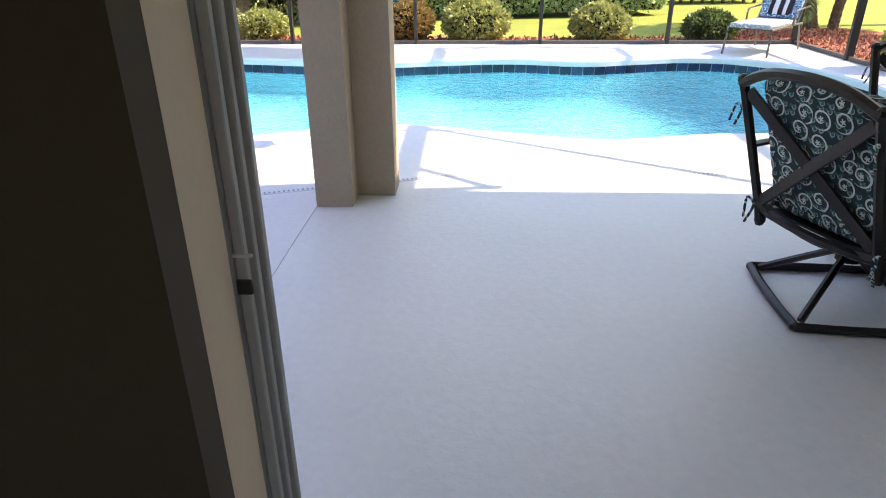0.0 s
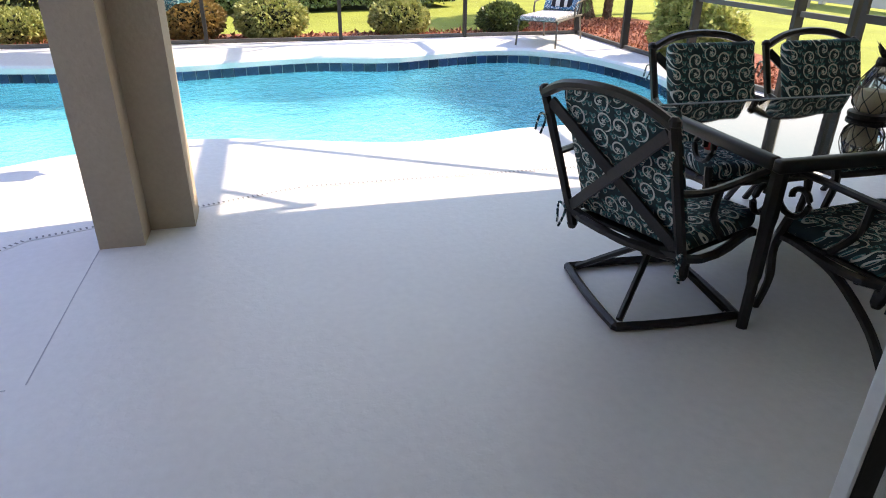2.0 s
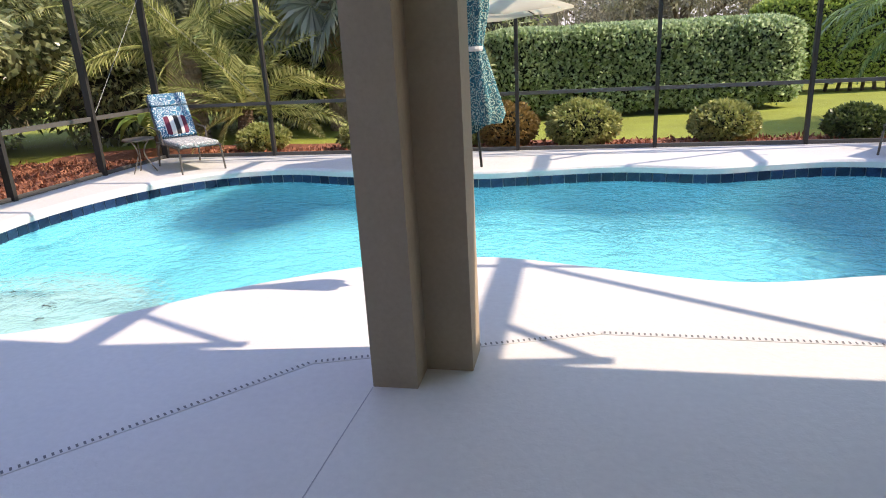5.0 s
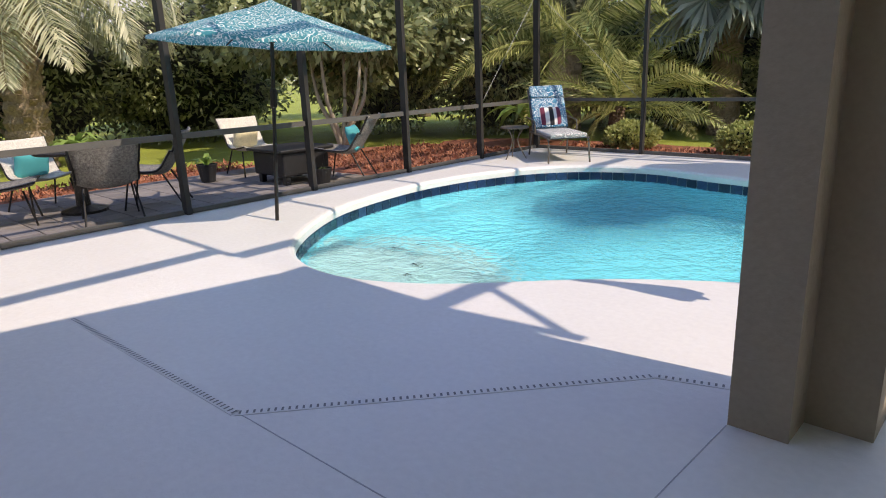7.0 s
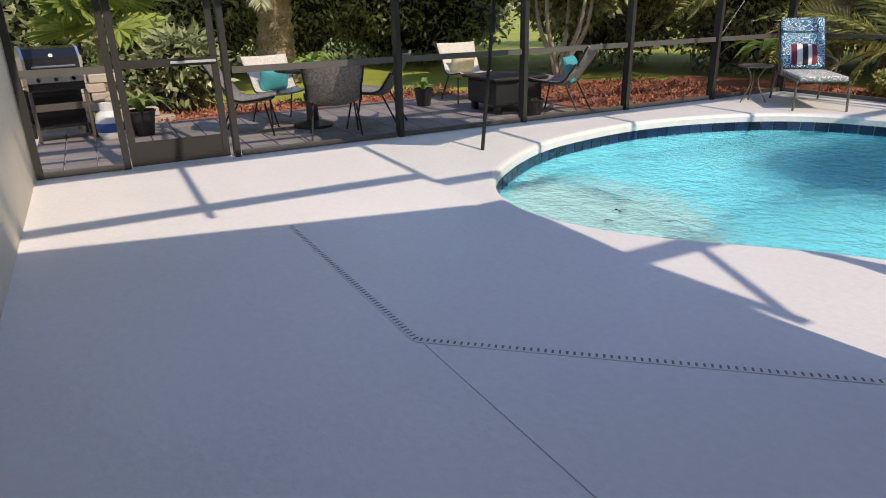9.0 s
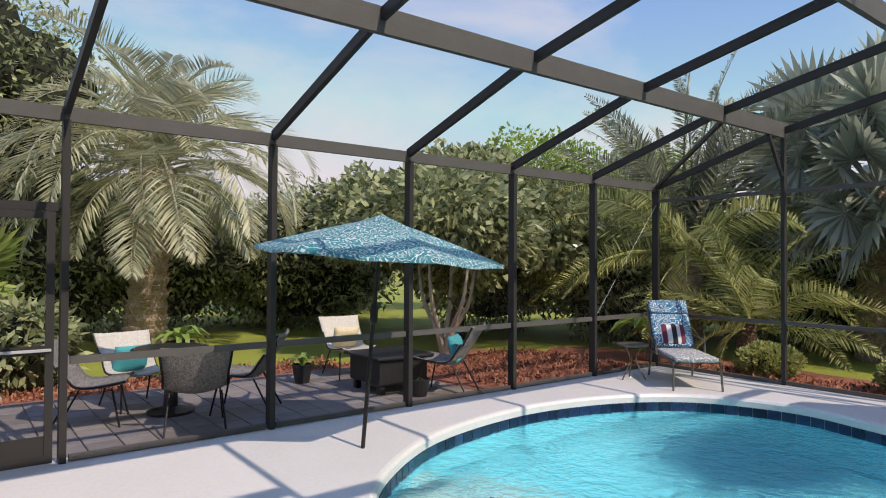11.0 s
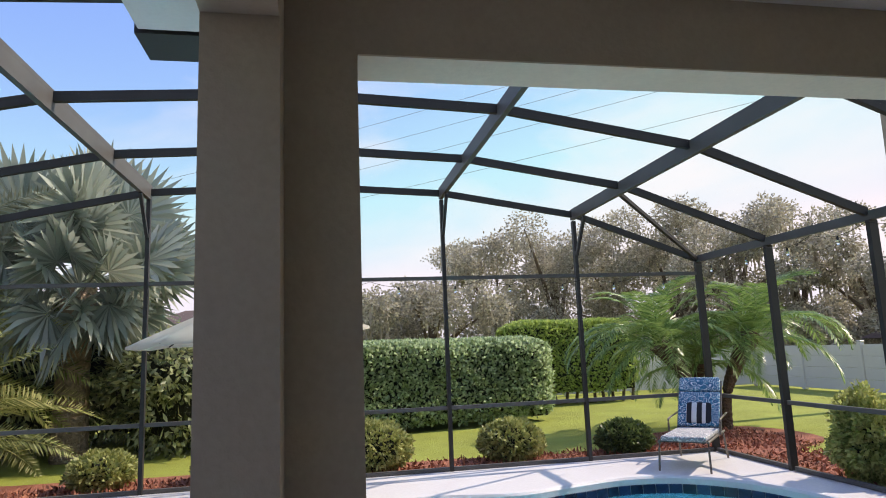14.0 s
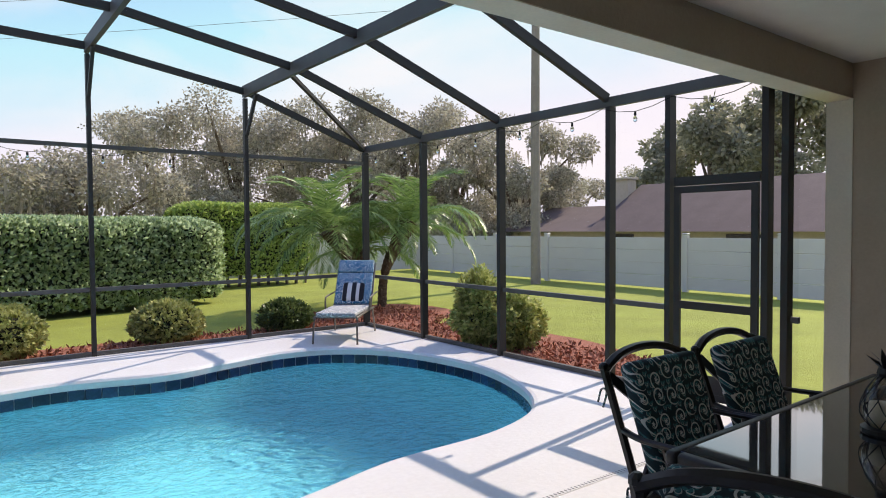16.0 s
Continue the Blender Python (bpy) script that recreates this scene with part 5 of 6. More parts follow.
def dining_chair(label, at, swivel=False):
    """Cast patio armchair facing +y: arched back with crossed bars, scrolled arms, two cushions."""
    c = thing("patio_chair", label, "chair", at, group="chairs round the patio table")
    W = 0.30
    back = lambda t: (-0.235 - 0.20 * t, 0.36 + 0.56 * t)
    for s in (-1, 1):
        pts = [(s * W, *back(0)), (s * (W + 0.005), *back(0.5)), (s * (W + 0.012), *back(1.0))]
        part("back_post", tube(bmesh.new(), [(s * W, -0.215, 0.29)] + pts, 0.021, 6), M_IRON, c)
        knob = lathe([(0.008, 0), (0.024, 0.012), (0.024, 0.03), (0.01, 0.042)], 10)
        part("finial", knob, M_IRON, c, at=pose(s * (W + 0.012), back(1.0)[0], back(1.0)[1] - 0.015))
        foot = lathe([(0.016, 0), (0.025, 0.02), (0.022, 0.07)], 10)
        part("post_foot", foot, M_IRON, c, at=pose(s * W, -0.212, 0.27))
        y0, z0 = back(0.05)
        y1, z1 = back(0.93)
        part("cross_bar", bar(bmesh.new(), (-s * (W - 0.01), y0 - 0.004 * s, z0), (s * (W - 0.01), y1 - 0.004 * s, z1), 0.045, 0.014, (0, 1, 0)), M_IRON, c)
        arm = spline([(s * W, *back(0.52)), (s * (W + 0.04), -0.20, 0.645), (s * (W + 0.045), 0.02, 0.655), (s * (W + 0.03), 0.20, 0.655)], 6)
        arm += [Vector((s * (W + 0.025), y, z)) for y, z in scroll(0.20, 0.545, 0.11, 0.025, -1.25, math.pi / 2)]
        part("arm", tube(bmesh.new(), arm, [0.019 if i < 20 else 0.016 for i in range(len(arm))], 7, 0.75), M_IRON, c)
        part("arm_brace", tube(bmesh.new(), spline([(s * (W + 0.02), -0.10, 0.645), (s * (W - 0.01), -0.06, 0.50), (s * (W - 0.01), 0.03, 0.38)], 6), 0.016, 6), M_IRON, c)
        if not swivel:
            part("front_leg", tube(bmesh.new(), spline([(s * (W - 0.01), 0.24, 0.44), (s * W, 0.27, 0.30), (s * (W + 0.005), 0.25, 0.15), (s * (W + 0.01), 0.28, 0.0)], 6), [0.022] * 6 + [0.02] * 6 + [0.017] * 7, 7), M_IRON, c)
            part("back_leg", tube(bmesh.new(), spline([(s * (W - 0.005), 0.18, 0.36), (s * (W - 0.005), -0.02, 0.31), (s * W, -0.22, 0.17), (s * W, -0.34, 0.0)], 6), 0.019, 7), M_IRON, c)
        tie = tube(bmesh.new(), spline([(s * (W + 0.03), back(0.8)[0] - 0.03, back(0.8)[1] - 0.07), (s * (W + 0.005), back(0.8)[0] - 0.03, back(0.8)[1]), (s * (W + 0.028), back(0.8)[0] - 0.04, back(0.8)[1] + 0.015), (s * (W + 0.03), back(0.8)[0] - 0.06, back(0.8)[1] - 0.05)], 5), 0.005, 5)
        part("tie", tie, M_CUSHION, c)
        tie = tube(bmesh.new(), spline([(s * (W + 0.03), -0.27, 0.28), (s * (W + 0.0), -0.265, 0.37), (s * (W + 0.03), -0.28, 0.40), (s * (W + 0.02), -0.29, 0.31)], 5), 0.006, 5)
        part("tie", tie, M_CUSHION, c)
    top = spline([(-W - 0.012, *back(0.985)), (-0.18, back(1.08)[0], back(1.085)[1]), (0, back(1.12)[0], back(1.12)[1]), (0.18, back(1.08)[0], back(1.085)[1]), (W + 0.012, *back(0.985))], 7)
    part("top_arch", tube(bmesh.new(), top, 0.027, 7, 0.8), M_IRON, c)
    low = spline([(-W, *back(0.04)), (0, back(-0.05)[0], back(-0.06)[1]), (W, *back(0.04))], 7)
    part("lower_rail", tube(bmesh.new(), low, 0.022, 6), M_IRON, c)
    ring = spline([(-W + 0.01, -0.22, 0.355), (-W + 0.01, 0.2, 0.355), (-W + 0.06, 0.26, 0.355), (W - 0.06, 0.26, 0.355), (W - 0.01, 0.2, 0.355), (W - 0.01, -0.22, 0.355)], 5, True)
    part("seat_frame", tube(bmesh.new(), ring, 0.02, 6, 1.0, (0, 0, 1), True), M_IRON, c)
    part("seat_plate", rbox(-W + 0.02, W - 0.02, -0.22, 0.25, 0.35, 0.362, 0.004, 1), M_IRON, c)
    part("seat_cushion", pad(-W + 0.01, W - 0.01, -0.20, 0.28, 0.365, 0.455, 0.035), M_CUSHION, c, "dark teal damask seat cushion", smooth=True)
    tilt = math.degrees(math.atan2(0.20, 0.56))
    part("back_cushion", pad(-0.265, 0.265, 0.02, 0.105, -0.28, 0.29, 0.035), M_CUSHION, c, "dark teal damask back cushion", smooth=True, at=pose(0, -0.325, 0.655, tilt, 0, 0))
    if swivel:
        sq = spline([(-0.28, -0.22, 0.02), (-0.22, -0.28, 0.02), (0.22, -0.28, 0.02), (0.28, -0.22, 0.02), (0.28, 0.22, 0.02), (0.22, 0.28, 0.02), (-0.22, 0.28, 0.02), (-0.28, 0.22, 0.02)], 5, True)
        part("base_ring", tube(bmesh.new(), sq, 0.02, 6, 1.0, (0, 0, 1), True), M_IRON, c)
        for a in (45, 135, 225, 315):
            q = radians(a)
            part("base_arm", tube(bmesh.new(), spline([(0.345 * math.cos(q), 0.345 * math.sin(q), 0.03), (0.2 * math.cos(q), 0.2 * math.sin(q), 0.13), (0.05 * math.cos(q), 0.05 * math.sin(q), 0.23)], 5), 0.016, 6), M_IRON, c)
        part("swivel_post", lathe([(0.05, 0.2), (0.05, 0.25), (0.03, 0.26), (0.03, 0.33), (0.09, 0.34), (0.09, 0.352)], 14), M_IRON, c)
    return c


sw = dining_chair("dark cast swivel patio armchair with teal damask cushions", pose(2.15, 2.80, 0, 0, 0, -70), True)
for o in list(sw.children):
    if o.name.split(".")[0] in ("base_ring", "base_arm"):
        o.matrix_basis = pose(0, 0, 0, 0, 0, 70 - 4)
ch = dining_chair("dark cast patio armchair with teal damask cushions at the table", pose(2.96, 3.42, 0, 0, 0, 178))
copy_thing(ch, pose(3.70, 3.40, 0, 0, 0, 181))
copy_thing(ch, pose(2.90, 2.33, 0, 0, 0, 6))

table = thing("patio_table", "dark cast patio dining table with a smoked glass top", "table", pose(2.37, 2.42, 0))
TL, TW = 2.05, 0.93
part("glass_top", rbox(0.04, TL - 0.04, 0.04, TW - 0.04, 0.722, 0.732, 0.003, 1), M_DARKGLASS, table, "glossy smoked glass")
for n, b in (("side_rail", (0.0, TL, 0.0, 0.05, 0.68, 0.735)), ("side_rail", (0.0, TL, TW - 0.05, TW, 0.68, 0.735)), ("end_rail", (0.0, 0.05, 0.05, TW - 0.05, 0.68, 0.735)), ("end_rail", (TL - 0.05, TL, 0.05, TW - 0.05, 0.68, 0.735))):
    part(n, rbox(*b, 0.015, 3), M_IRON, table, smooth=True)
for x in (0.02, TL - 0.02):
    for y in (0.02, TW - 0.02):
        sx, sy = (1 if x < 1 else -1), (1 if y < 0.5 else -1)
        part("leg", tube(bmesh.new(), spline([(x + 0.05 * sx, y + 0.05 * sy, 0.69), (x + 0.03 * sx, y + 0.03 * sy, 0.45), (x + 0.02 * sx, y + 0.02 * sy, 0.2), (x, y, 0.0)], 6), [0.035] * 6 + [0.03] * 6 + [0.024] * 7, 8), M_IRON, table)


def lantern(x, y, z):
    o = thing("pineapple_lantern", "pineapple-shaped wire lantern with a cream candle on the table", "lantern", pose(x, y, z), group="lanterns")
    part("base", lathe([(0.085, 0), (0.09, 0.008), (0.09, 0.025), (0.07, 0.03)], 16), M_IRON, o)
    part("candle", lathe([(0.042, 0.03), (0.043, 0.12), (0.03, 0.125), (0.005, 0.118)], 14), M_CANDLE, o, "cream wax candle", smooth=True)
    prof = [(0.06, 0.03), (0.088, 0.07), (0.092, 0.11), (0.078, 0.16), (0.05, 0.21), (0.03, 0.24)]
    part("glass", lathe([(r - 0.006, h) for r, h in prof], 18), M_CLEAR, o, smooth=True)
    for s in (-1, 1):
        for k in range(8):
            pts = spline([(r * math.cos(0.78 * k + s * i * 0.28), r * math.sin(0.78 * k + s * i * 0.28), h) for i, (r, h) in enumerate(prof)], 3)
            part("wire", tube(bmesh.new(), pts, 0.0022, 4), M_IRON, o)
    part("collar", lathe([(0.033, 0.235), (0.036, 0.25), (0.03, 0.27)], 12), M_IRON, o)
    for k in range(10):
        a, up = 36 * k, 75 if k % 2 else 45
        bm = bmesh.new()
        ln = 0.085 if k % 2 else 0.075
        an = radians(up)
        pts = [(0.015, 0), (0.015 + ln * 0.5 * math.cos(an), ln * 0.5 * math.sin(an)), (0.02 + ln * math.cos(an) + 0.02, ln * math.sin(an) - 0.004)]
        v = [bm.verts.new((pts[0][0], w, 0.262 + pts[0][1])) for w in (-0.006, 0.006)] + [bm.verts.new((pts[1][0], w, 0.262 + pts[1][1])) for w in (0.013, -0.013)]
        tip = bm.verts.new((pts[2][0], 0, 0.262 + pts[2][1]))
        bm.faces.new(v)
        bm.faces.new((v[3], v[2], tip))
        part("crown_leaf", bm, M_IRON, o, at=pose(0, 0, 0, 0, 0, a))
    return o


lantern(3.24, 2.90, 0.732)
lantern(3.44, 2.84, 0.732)
tb = thing("tumbler", "red and white printed tumbler on the chair seat", "tumbler", pose(2.78, 3.36, 0.455))
part("cup", lathe([(0.030, 0), (0.038, 0.10), (0.035, 0.10), (0.028, 0.01)], 16), M_WHITEFAB, tb, smooth=True)
part("sleeve", lathe([(0.0325, 0.02), (0.038, 0.085), (0.037, 0.086)], 16), M_RED, tb, "red printed band", smooth=True)


def lounger(label, at, head, seat, stripe):
    """Chaise from its foot end at the origin along +y, back raised."""
    o = thing("lounge_chair", label, "lounge chair", at, group="pool loungers")
    hy, by, bz = 1.08, 1.42, 1.03
    for s in (-0.30, 0.30):
        part("side_rail", tube(bmesh.new(), spline([(s, 0.02, 0.36), (s, 0.6, 0.37), (s, hy + 0.1, 0.37)], 5), 0.016, 6), M_STEEL, o)
        part("front_leg", tube(bmesh.new(), spline([(s, 0.16, 0.365), (s, 0.05, 0.33), (s * 1.04, 0.0, 0.0)], 5), 0.014, 6), M_STEEL, o)
        part("back_leg", tube(bmesh.new(), [(s, hy, 0.37), (s * 1.05, hy + 0.12, 0.0)], 0.014, 6), M_STEEL, o)
        part("back_rail", tube(bmesh.new(), [(s * 0.95, hy - 0.05, 0.39), (s * 0.95, by, bz)], 0.014, 6), M_STEEL, o)
        part("arm_rest", tube(bmesh.new(), spline([(s * 1.1, 0.72, 0.37), (s * 1.12, 0.74, 0.54), (s * 1.12, 0.85, 0.575), (s * 1.1, hy + 0.22, 0.60)], 5), 0.014, 6), M_STEEL, o)
    part("foot_bar", tube(bmesh.new(), [(-0.30, 0.14, 0.36), (0.30, 0.14, 0.36)], 0.014, 6), M_STEEL, o)
    part("seat_sling", rbox(-0.29, 0.29, 0.04, hy, 0.352, 0.362, 0.003, 1), M_SLING, o)
    d = Vector((0, by - hy + 0.05, bz - 0.39))
    ang = math.degrees(math.atan2(d.z, d.y))
    part("back_sling", rbox(-0.28, 0.28, 0, d.length, -0.005, 0.005, 0.003, 1), M_SLING, o, at=pose(0, hy - 0.05, 0.39, ang, 0, 0))
    part("seat_pad", pad(-0.28, 0.28, 0.02, hy - 0.06, 0.364, 0.43, 0.025), seat, o, "patterned seat pad", smooth=True)
    part("back_pad", pad(-0.28, 0.28, 0.03, d.length * 0.74, 0.008, 0.075, 0.025), head, o, "blue patterned back pad", smooth=True, at=pose(0, hy - 0.05, 0.39, ang, 0, 0))
    part("head_pad", pad(-0.28, 0.28, d.length * 0.75, d.length + 0.03, 0.008, 0.085, 0.03), head, o, "blue patterned head pad", smooth=True, at=pose(0, hy - 0.05, 0.39, ang, 0, 0))
    p = thing("striped_pillow", "square pillow with dark and white stripes on the lounger", "pillow", at @ pose(0, hy + 0.03, 0.60, ang - 90, 0, 0), group="lounger pillows")
    part("pillow_body", pillow(0.40, 0.36, 0.13), M_WHITEFAB, p, smooth=True)
    for k, x in enumerate((-0.12, 0.02, 0.14)):
        bm = bmesh.new()
        rows = []
        for j in range(13):
            v = -0.96 + 1.92 * j / 12
            row = []
            for e in (-0.035, 0.0, 0.035):
                u = (x + e) / 0.20
                f = max(0.0, 1 - abs(u) ** 3) ** 0.5 * max(0.0, 1 - abs(v) ** 3) ** 0.5
                row.append(bm.verts.new((x + e, -0.065 * f - 0.003, v * 0.18)))
            rows.append(row)
        for a, b in zip(rows, rows[1:]):
            for i in (0, 1):
                bm.faces.new((a[i], a[i + 1], b[i + 1], b[i]))
        part("stripe", bm, stripe if k != 1 else M_BLACKFAB, p)
    return o


lounger("metal lounge chair with blue and grey patterned pads by the pool", pose(4.40, 9.80, 0, 0, 0, -43), M_BLUEFAB, M_GREYFAB, M_BLACKFAB)
lounger("metal lounge chair with grey patterned pads and maroon pillow", pose(-4.76, 9.66, 0, 0, 0, 49), M_BLUEFAB, M_GREYFAB, M_MAROON)

st = thing("side_table", "small round bronze side table with bent legs", "side table", pose(-5.80, 9.72, 0))
part("table_top", lathe([(0.22, 0.475), (0.225, 0.485), (0.225, 0.50), (0.21, 0.505)], 24), M_STEEL, st, smooth=False)
for k in range(3):
    a = radians(120 * k + 20)
    part("leg", tube(bmesh.new(), spline([(0.14 * math.cos(a), 0.14 * math.sin(a), 0.48), (0.05 * math.cos(a), 0.05 * math.sin(a), 0.28), (0.19 * math.cos(a), 0.19 * math.sin(a), 0.0)], 6), 0.010, 6), M_STEEL, st)


def umbrella(label, at, radius, rim, apex, cloth, lean=0, turn=0, sides=8, trim=True, skin=0.0):
    o = thing("patio_umbrella", label, "umbrella", at, group="umbrellas")
    tilt = pose(0, 0, rim - 0.05, lean, 0, 0) @ pose(0, 0, -(rim - 0.05))
    part("pole", tube(bmesh.new(), [(0, 0, 0), (0, 0, rim - 0.05)], 0.019, 10), M_IRON, o)
    part("upper_pole", tube(bmesh.new(), [(0, 0, rim - 0.05), (0, 0, apex - 0.01)], 0.017, 8), M_IRON, o, at=tilt)
    part("crank_housing", lathe([(0.02, rim - 0.62), (0.034, rim - 0.6), (0.034, rim - 0.45), (0.02, rim - 0.43)], 10), M_IRON, o)
    part("hub", lathe([(0.02, rim - 0.02), (0.04, rim), (0.04, rim + 0.05), (0.02, rim + 0.06)], 10), M_IRON, o, at=tilt)
    bm = bmesh.new()
    steps, sub = 7, 6
    grid = []
    for j in range(steps + 1):
        t = j / steps
        row = []
        for k in range(sides * sub):
            a = 2 * math.pi * k / (sides * sub)
            f = abs(((k % sub) / sub) - 0.5) * 2
            edge = math.cos(math.pi / sides) / math.cos((a % (2 * math.pi / sides)) - math.pi / sides)
            r = radius * t * edge * (0.985 + 0.015 * f)
            z = apex - (apex - rim) * (t ** 1.15) - 0.035 * t * (1 - f) * (1 - t * 0.3)
            row.append(bm.verts.new((r * math.cos(a), r * math.sin(a), z)))
        grid.append(row)
    n = sides * sub
    for p, q in zip(grid[1:], grid[2:]):
        for k in range(n):
            bm.faces.new((p[k], p[(k + 1) % n], q[(k + 1) % n], q[k]))
    tip = bm.verts.new((0, 0, apex))
    for v in grid[0]:
        bm.verts.remove(v)
    for k in range(n):
        bm.faces.new((tip, grid[1][k], grid[1][(k + 1) % n]))
    low = [bm.verts.new((v.co.x * 1.004, v.co.y * 1.004, v.co.z - 0.03)) for v in grid[-1]]
    for k in range(n):
        bm.faces.new((grid[-1][k], grid[-1][(k + 1) % n], low[(k + 1) % n], low[k]))
    part("canopy", bm, cloth, o, smooth=True, at=tilt)
    vent = bmesh.new()
    ring = [vent.verts.new((0.26 * radius * math.cos(2 * math.pi * k / sides), 0.26 * radius * math.sin(2 * math.pi * k / sides), apex - 0.08)) for k in range(sides)]
    vt = vent.verts.new((0, 0, apex + 0.035))
    for k in range(sides):
        vent.faces.new((vt, ring[k], ring[(k + 1) % sides]))
    part("vent_flap", vent, cloth, o, at=tilt)
    for k in range(sides):
        a = 2 * math.pi * k / sides
        c, s = math.cos(a), math.sin(a)
        pts = [(radius * t * c, radius * t * s, apex - (apex - rim) * (t ** 1.15) - 0.02) for t in (0.03, 0.3, 0.6, 1.0)]
        part("rib", tube(bmesh.new(), pts, 0.008, 5), M_IRON, o, at=tilt)
        part("strut", tube(bmesh.new(), [(0.03 * c, 0.03 * s, rim + 0.03), (radius * 0.5 * c, radius * 0.5 * s, apex - (apex - rim) * (0.5 ** 1.15) - 0.03)], 0.006, 5), M_IRON, o, at=tilt)
    return o


def cloth_light(m, share):
    """Thin cloth: some light comes through."""
    t = m.node_tree
    b = t.nodes["Principled BSDF"]
    tr, ms = t.nodes.new("ShaderNodeBsdfTranslucent"), t.nodes.new("ShaderNodeMixShader")
    src = b.inputs["Base Color"].links[0].from_socket
    t.links.new(src, tr.inputs["Color"])
    ms.inputs[0].default_value = share
    t.links.new(b.outputs[0], ms.inputs[1])
    t.links.new(tr.outputs[0], ms.inputs[2])
    t.links.new(ms.outputs[0], t.nodes["Material Output"].inputs["Surface"])


cloth_light(M_UMBRELLA, 0.4)
cloth_light(M_CREAM, 0.45)
umbrella("open teal patterned umbrella on a dark pole on the deck", pose(-5.18, 4.93, 0, -3.8, 2.2, -8), 1.12, 1.72, 2.05, M_UMBRELLA, 0, 0, 6)
umbrella("open cream canvas umbrella leaning on a dark pole by the pool", pose(-0.68, 9.66, 0, 0, -3.5, 10), 1.32, 1.88, 2.34, M_CREAM, 0, 0, 8)

# furled teal cloth umbrella hung from the roof beam
fu = thing("furled_umbrella", "furled teal patterned umbrella tied and hung beside the column", "umbrella", pose(-0.05, 5.35, 0))
bm = bmesh.new()
prof = [(0.03, 2.40), (0.06, 2.25), (0.08, 2.0), (0.08, 1.75), (0.045, 1.54), (0.07, 1.44), (0.11, 1.28), (0.15, 1.12), (0.13, 1.06)]
rows = []
for j, (r, z) in enumerate(prof):
    row = []
    for k in range(24):
        a = 2 * math.pi * k / 24
        rr_ = r * (1 + 0.22 * math.cos(6 * a))
        drop = -0.10 * max(0, math.cos(a - 2.6)) if j >= len(prof) - 2 else 0
        row.append(bm.verts.new((rr_ * math.cos(a), rr_ * math.sin(a) * 0.7, z + drop)))
    rows.append(row)
for p, q in zip(rows, rows[1:]):
    for k in range(24):
        bm.faces.new((p[k], p[(k + 1) % 24], q[(k + 1) % 24], q[k]))
part("cloth", bm, M_TOWEL, fu, smooth=True)
part("tie_band", lathe([(0.05, 1.50), (0.054, 1.515), (0.05, 1.53)], 14), M_WHITEFAB, fu)
part("shaft", tube(bmesh.new(), [(0, 0, 1.15), (0, 0, 2.42)], 0.015, 8), M_IRON, fu)
part("cord", tube(bmesh.new(), spline([(0, 0, 2.40), (-0.13, 0, 3.2), (-0.27, 0, 3.88)], 4), 0.004, 5), M_IRON, fu)

# ---- the paved patio beyond the screens ----
def wicker_chair(label, at, cush=None, cush_label=""):
    o = thing("wicker_chair", label, "chair", at, group="wicker chairs")
    bm = bmesh.new()
    rows = []
    prof = [(0.30, 0.40, 0.27), (0.05, 0.36, 0.29), (-0.15, 0.37, 0.30), (-0.26, 0.50, 0.30), (-0.36, 0.66, 0.31), (-0.46, 0.84, 0.33)]
    sp = spline(prof, 4)
    for c in sp:
        row = []
        for k in range(9):
            u = -1 + 2 * k / 8
            row.append(bm.verts.new((u * c.z, c.x + 0.05 * u * u, c.y + 0.06 * u * u * (1 if c.y < 0.6 else 0.2))))
        rows.append(row)
    for a, b in zip(rows, rows[1:]):
        for k in range(8):
            bm.faces.new((a[k], a[k + 1], b[k + 1], b[k]))
    pale = label.startswith("pale")
    shell = part("woven_shell", bm, M_WICKER_SUNLIT if pale else M_WICKER, o, "woven wicker coloured pale for sunlight" if pale else "grey woven wicker", smooth=True)
    md = shell.modifiers.new("thickness", "SOLIDIFY")
    md.thickness = 0.018
    for s in (-1, 1):
        part("front_leg", tube(bmesh.new(), [(s * 0.24, 0.22, 0.38), (s * 0.28, 0.30, 0)], 0.011, 6), M_IRON, o)
        part("back_leg", tube(bmesh.new(), [(s * 0.24, -0.14, 0.38), (s * 0.28, -0.34, 0)], 0.011, 6), M_IRON, o)
        part("edge_rod", tube(bmesh.new(), [(s * c.z, c.x + 0.05, c.y + 0.06 * (1 if c.y < 0.6 else 0.2)) for c in sp], 0.012, 6), M_IRON, o)
    if cush:
        p = thing("cushion", cush_label, "cushion", at @ pose(0, -0.13, 0.56, -20, 0, 0))
        part("cushion_body", pillow(0.42, 0.34, 0.14), cush, p, smooth=True)
    return o


GZ = -0.05
wicker_chair("grey woven wicker patio chair on the pavers", pose(-7.80, 3.22, GZ, 0, 0, -20) @ Matrix.Scale(1.0, 4))
wicker_chair("pale sunlit wicker patio chair with a teal cushion", pose(-8.35, 3.75, GZ, 0, 0, -80) @ Matrix.Scale(0.98, 4), M_TEALFAB, "plump teal cushion on a wicker chair")
wicker_chair("grey woven wicker patio chair on the pavers", pose(-6.98, 4.02, GZ, 0, 0, 74) @ Matrix.Scale(1.02, 4))
wicker_chair("grey woven wicker patio chair on the pavers", pose(-7.45, 4.72, GZ, 0, 0, 146) @ Matrix.Scale(1.04, 4))
wicker_chair("pale sunlit wicker patio chair with a yellow cushion", pose(-8.65, 6.75, GZ, 0, 0, -95) @ Matrix.Scale(1.0, 4), M_YELLOWFAB, "yellow and white cushion on a wicker chair")
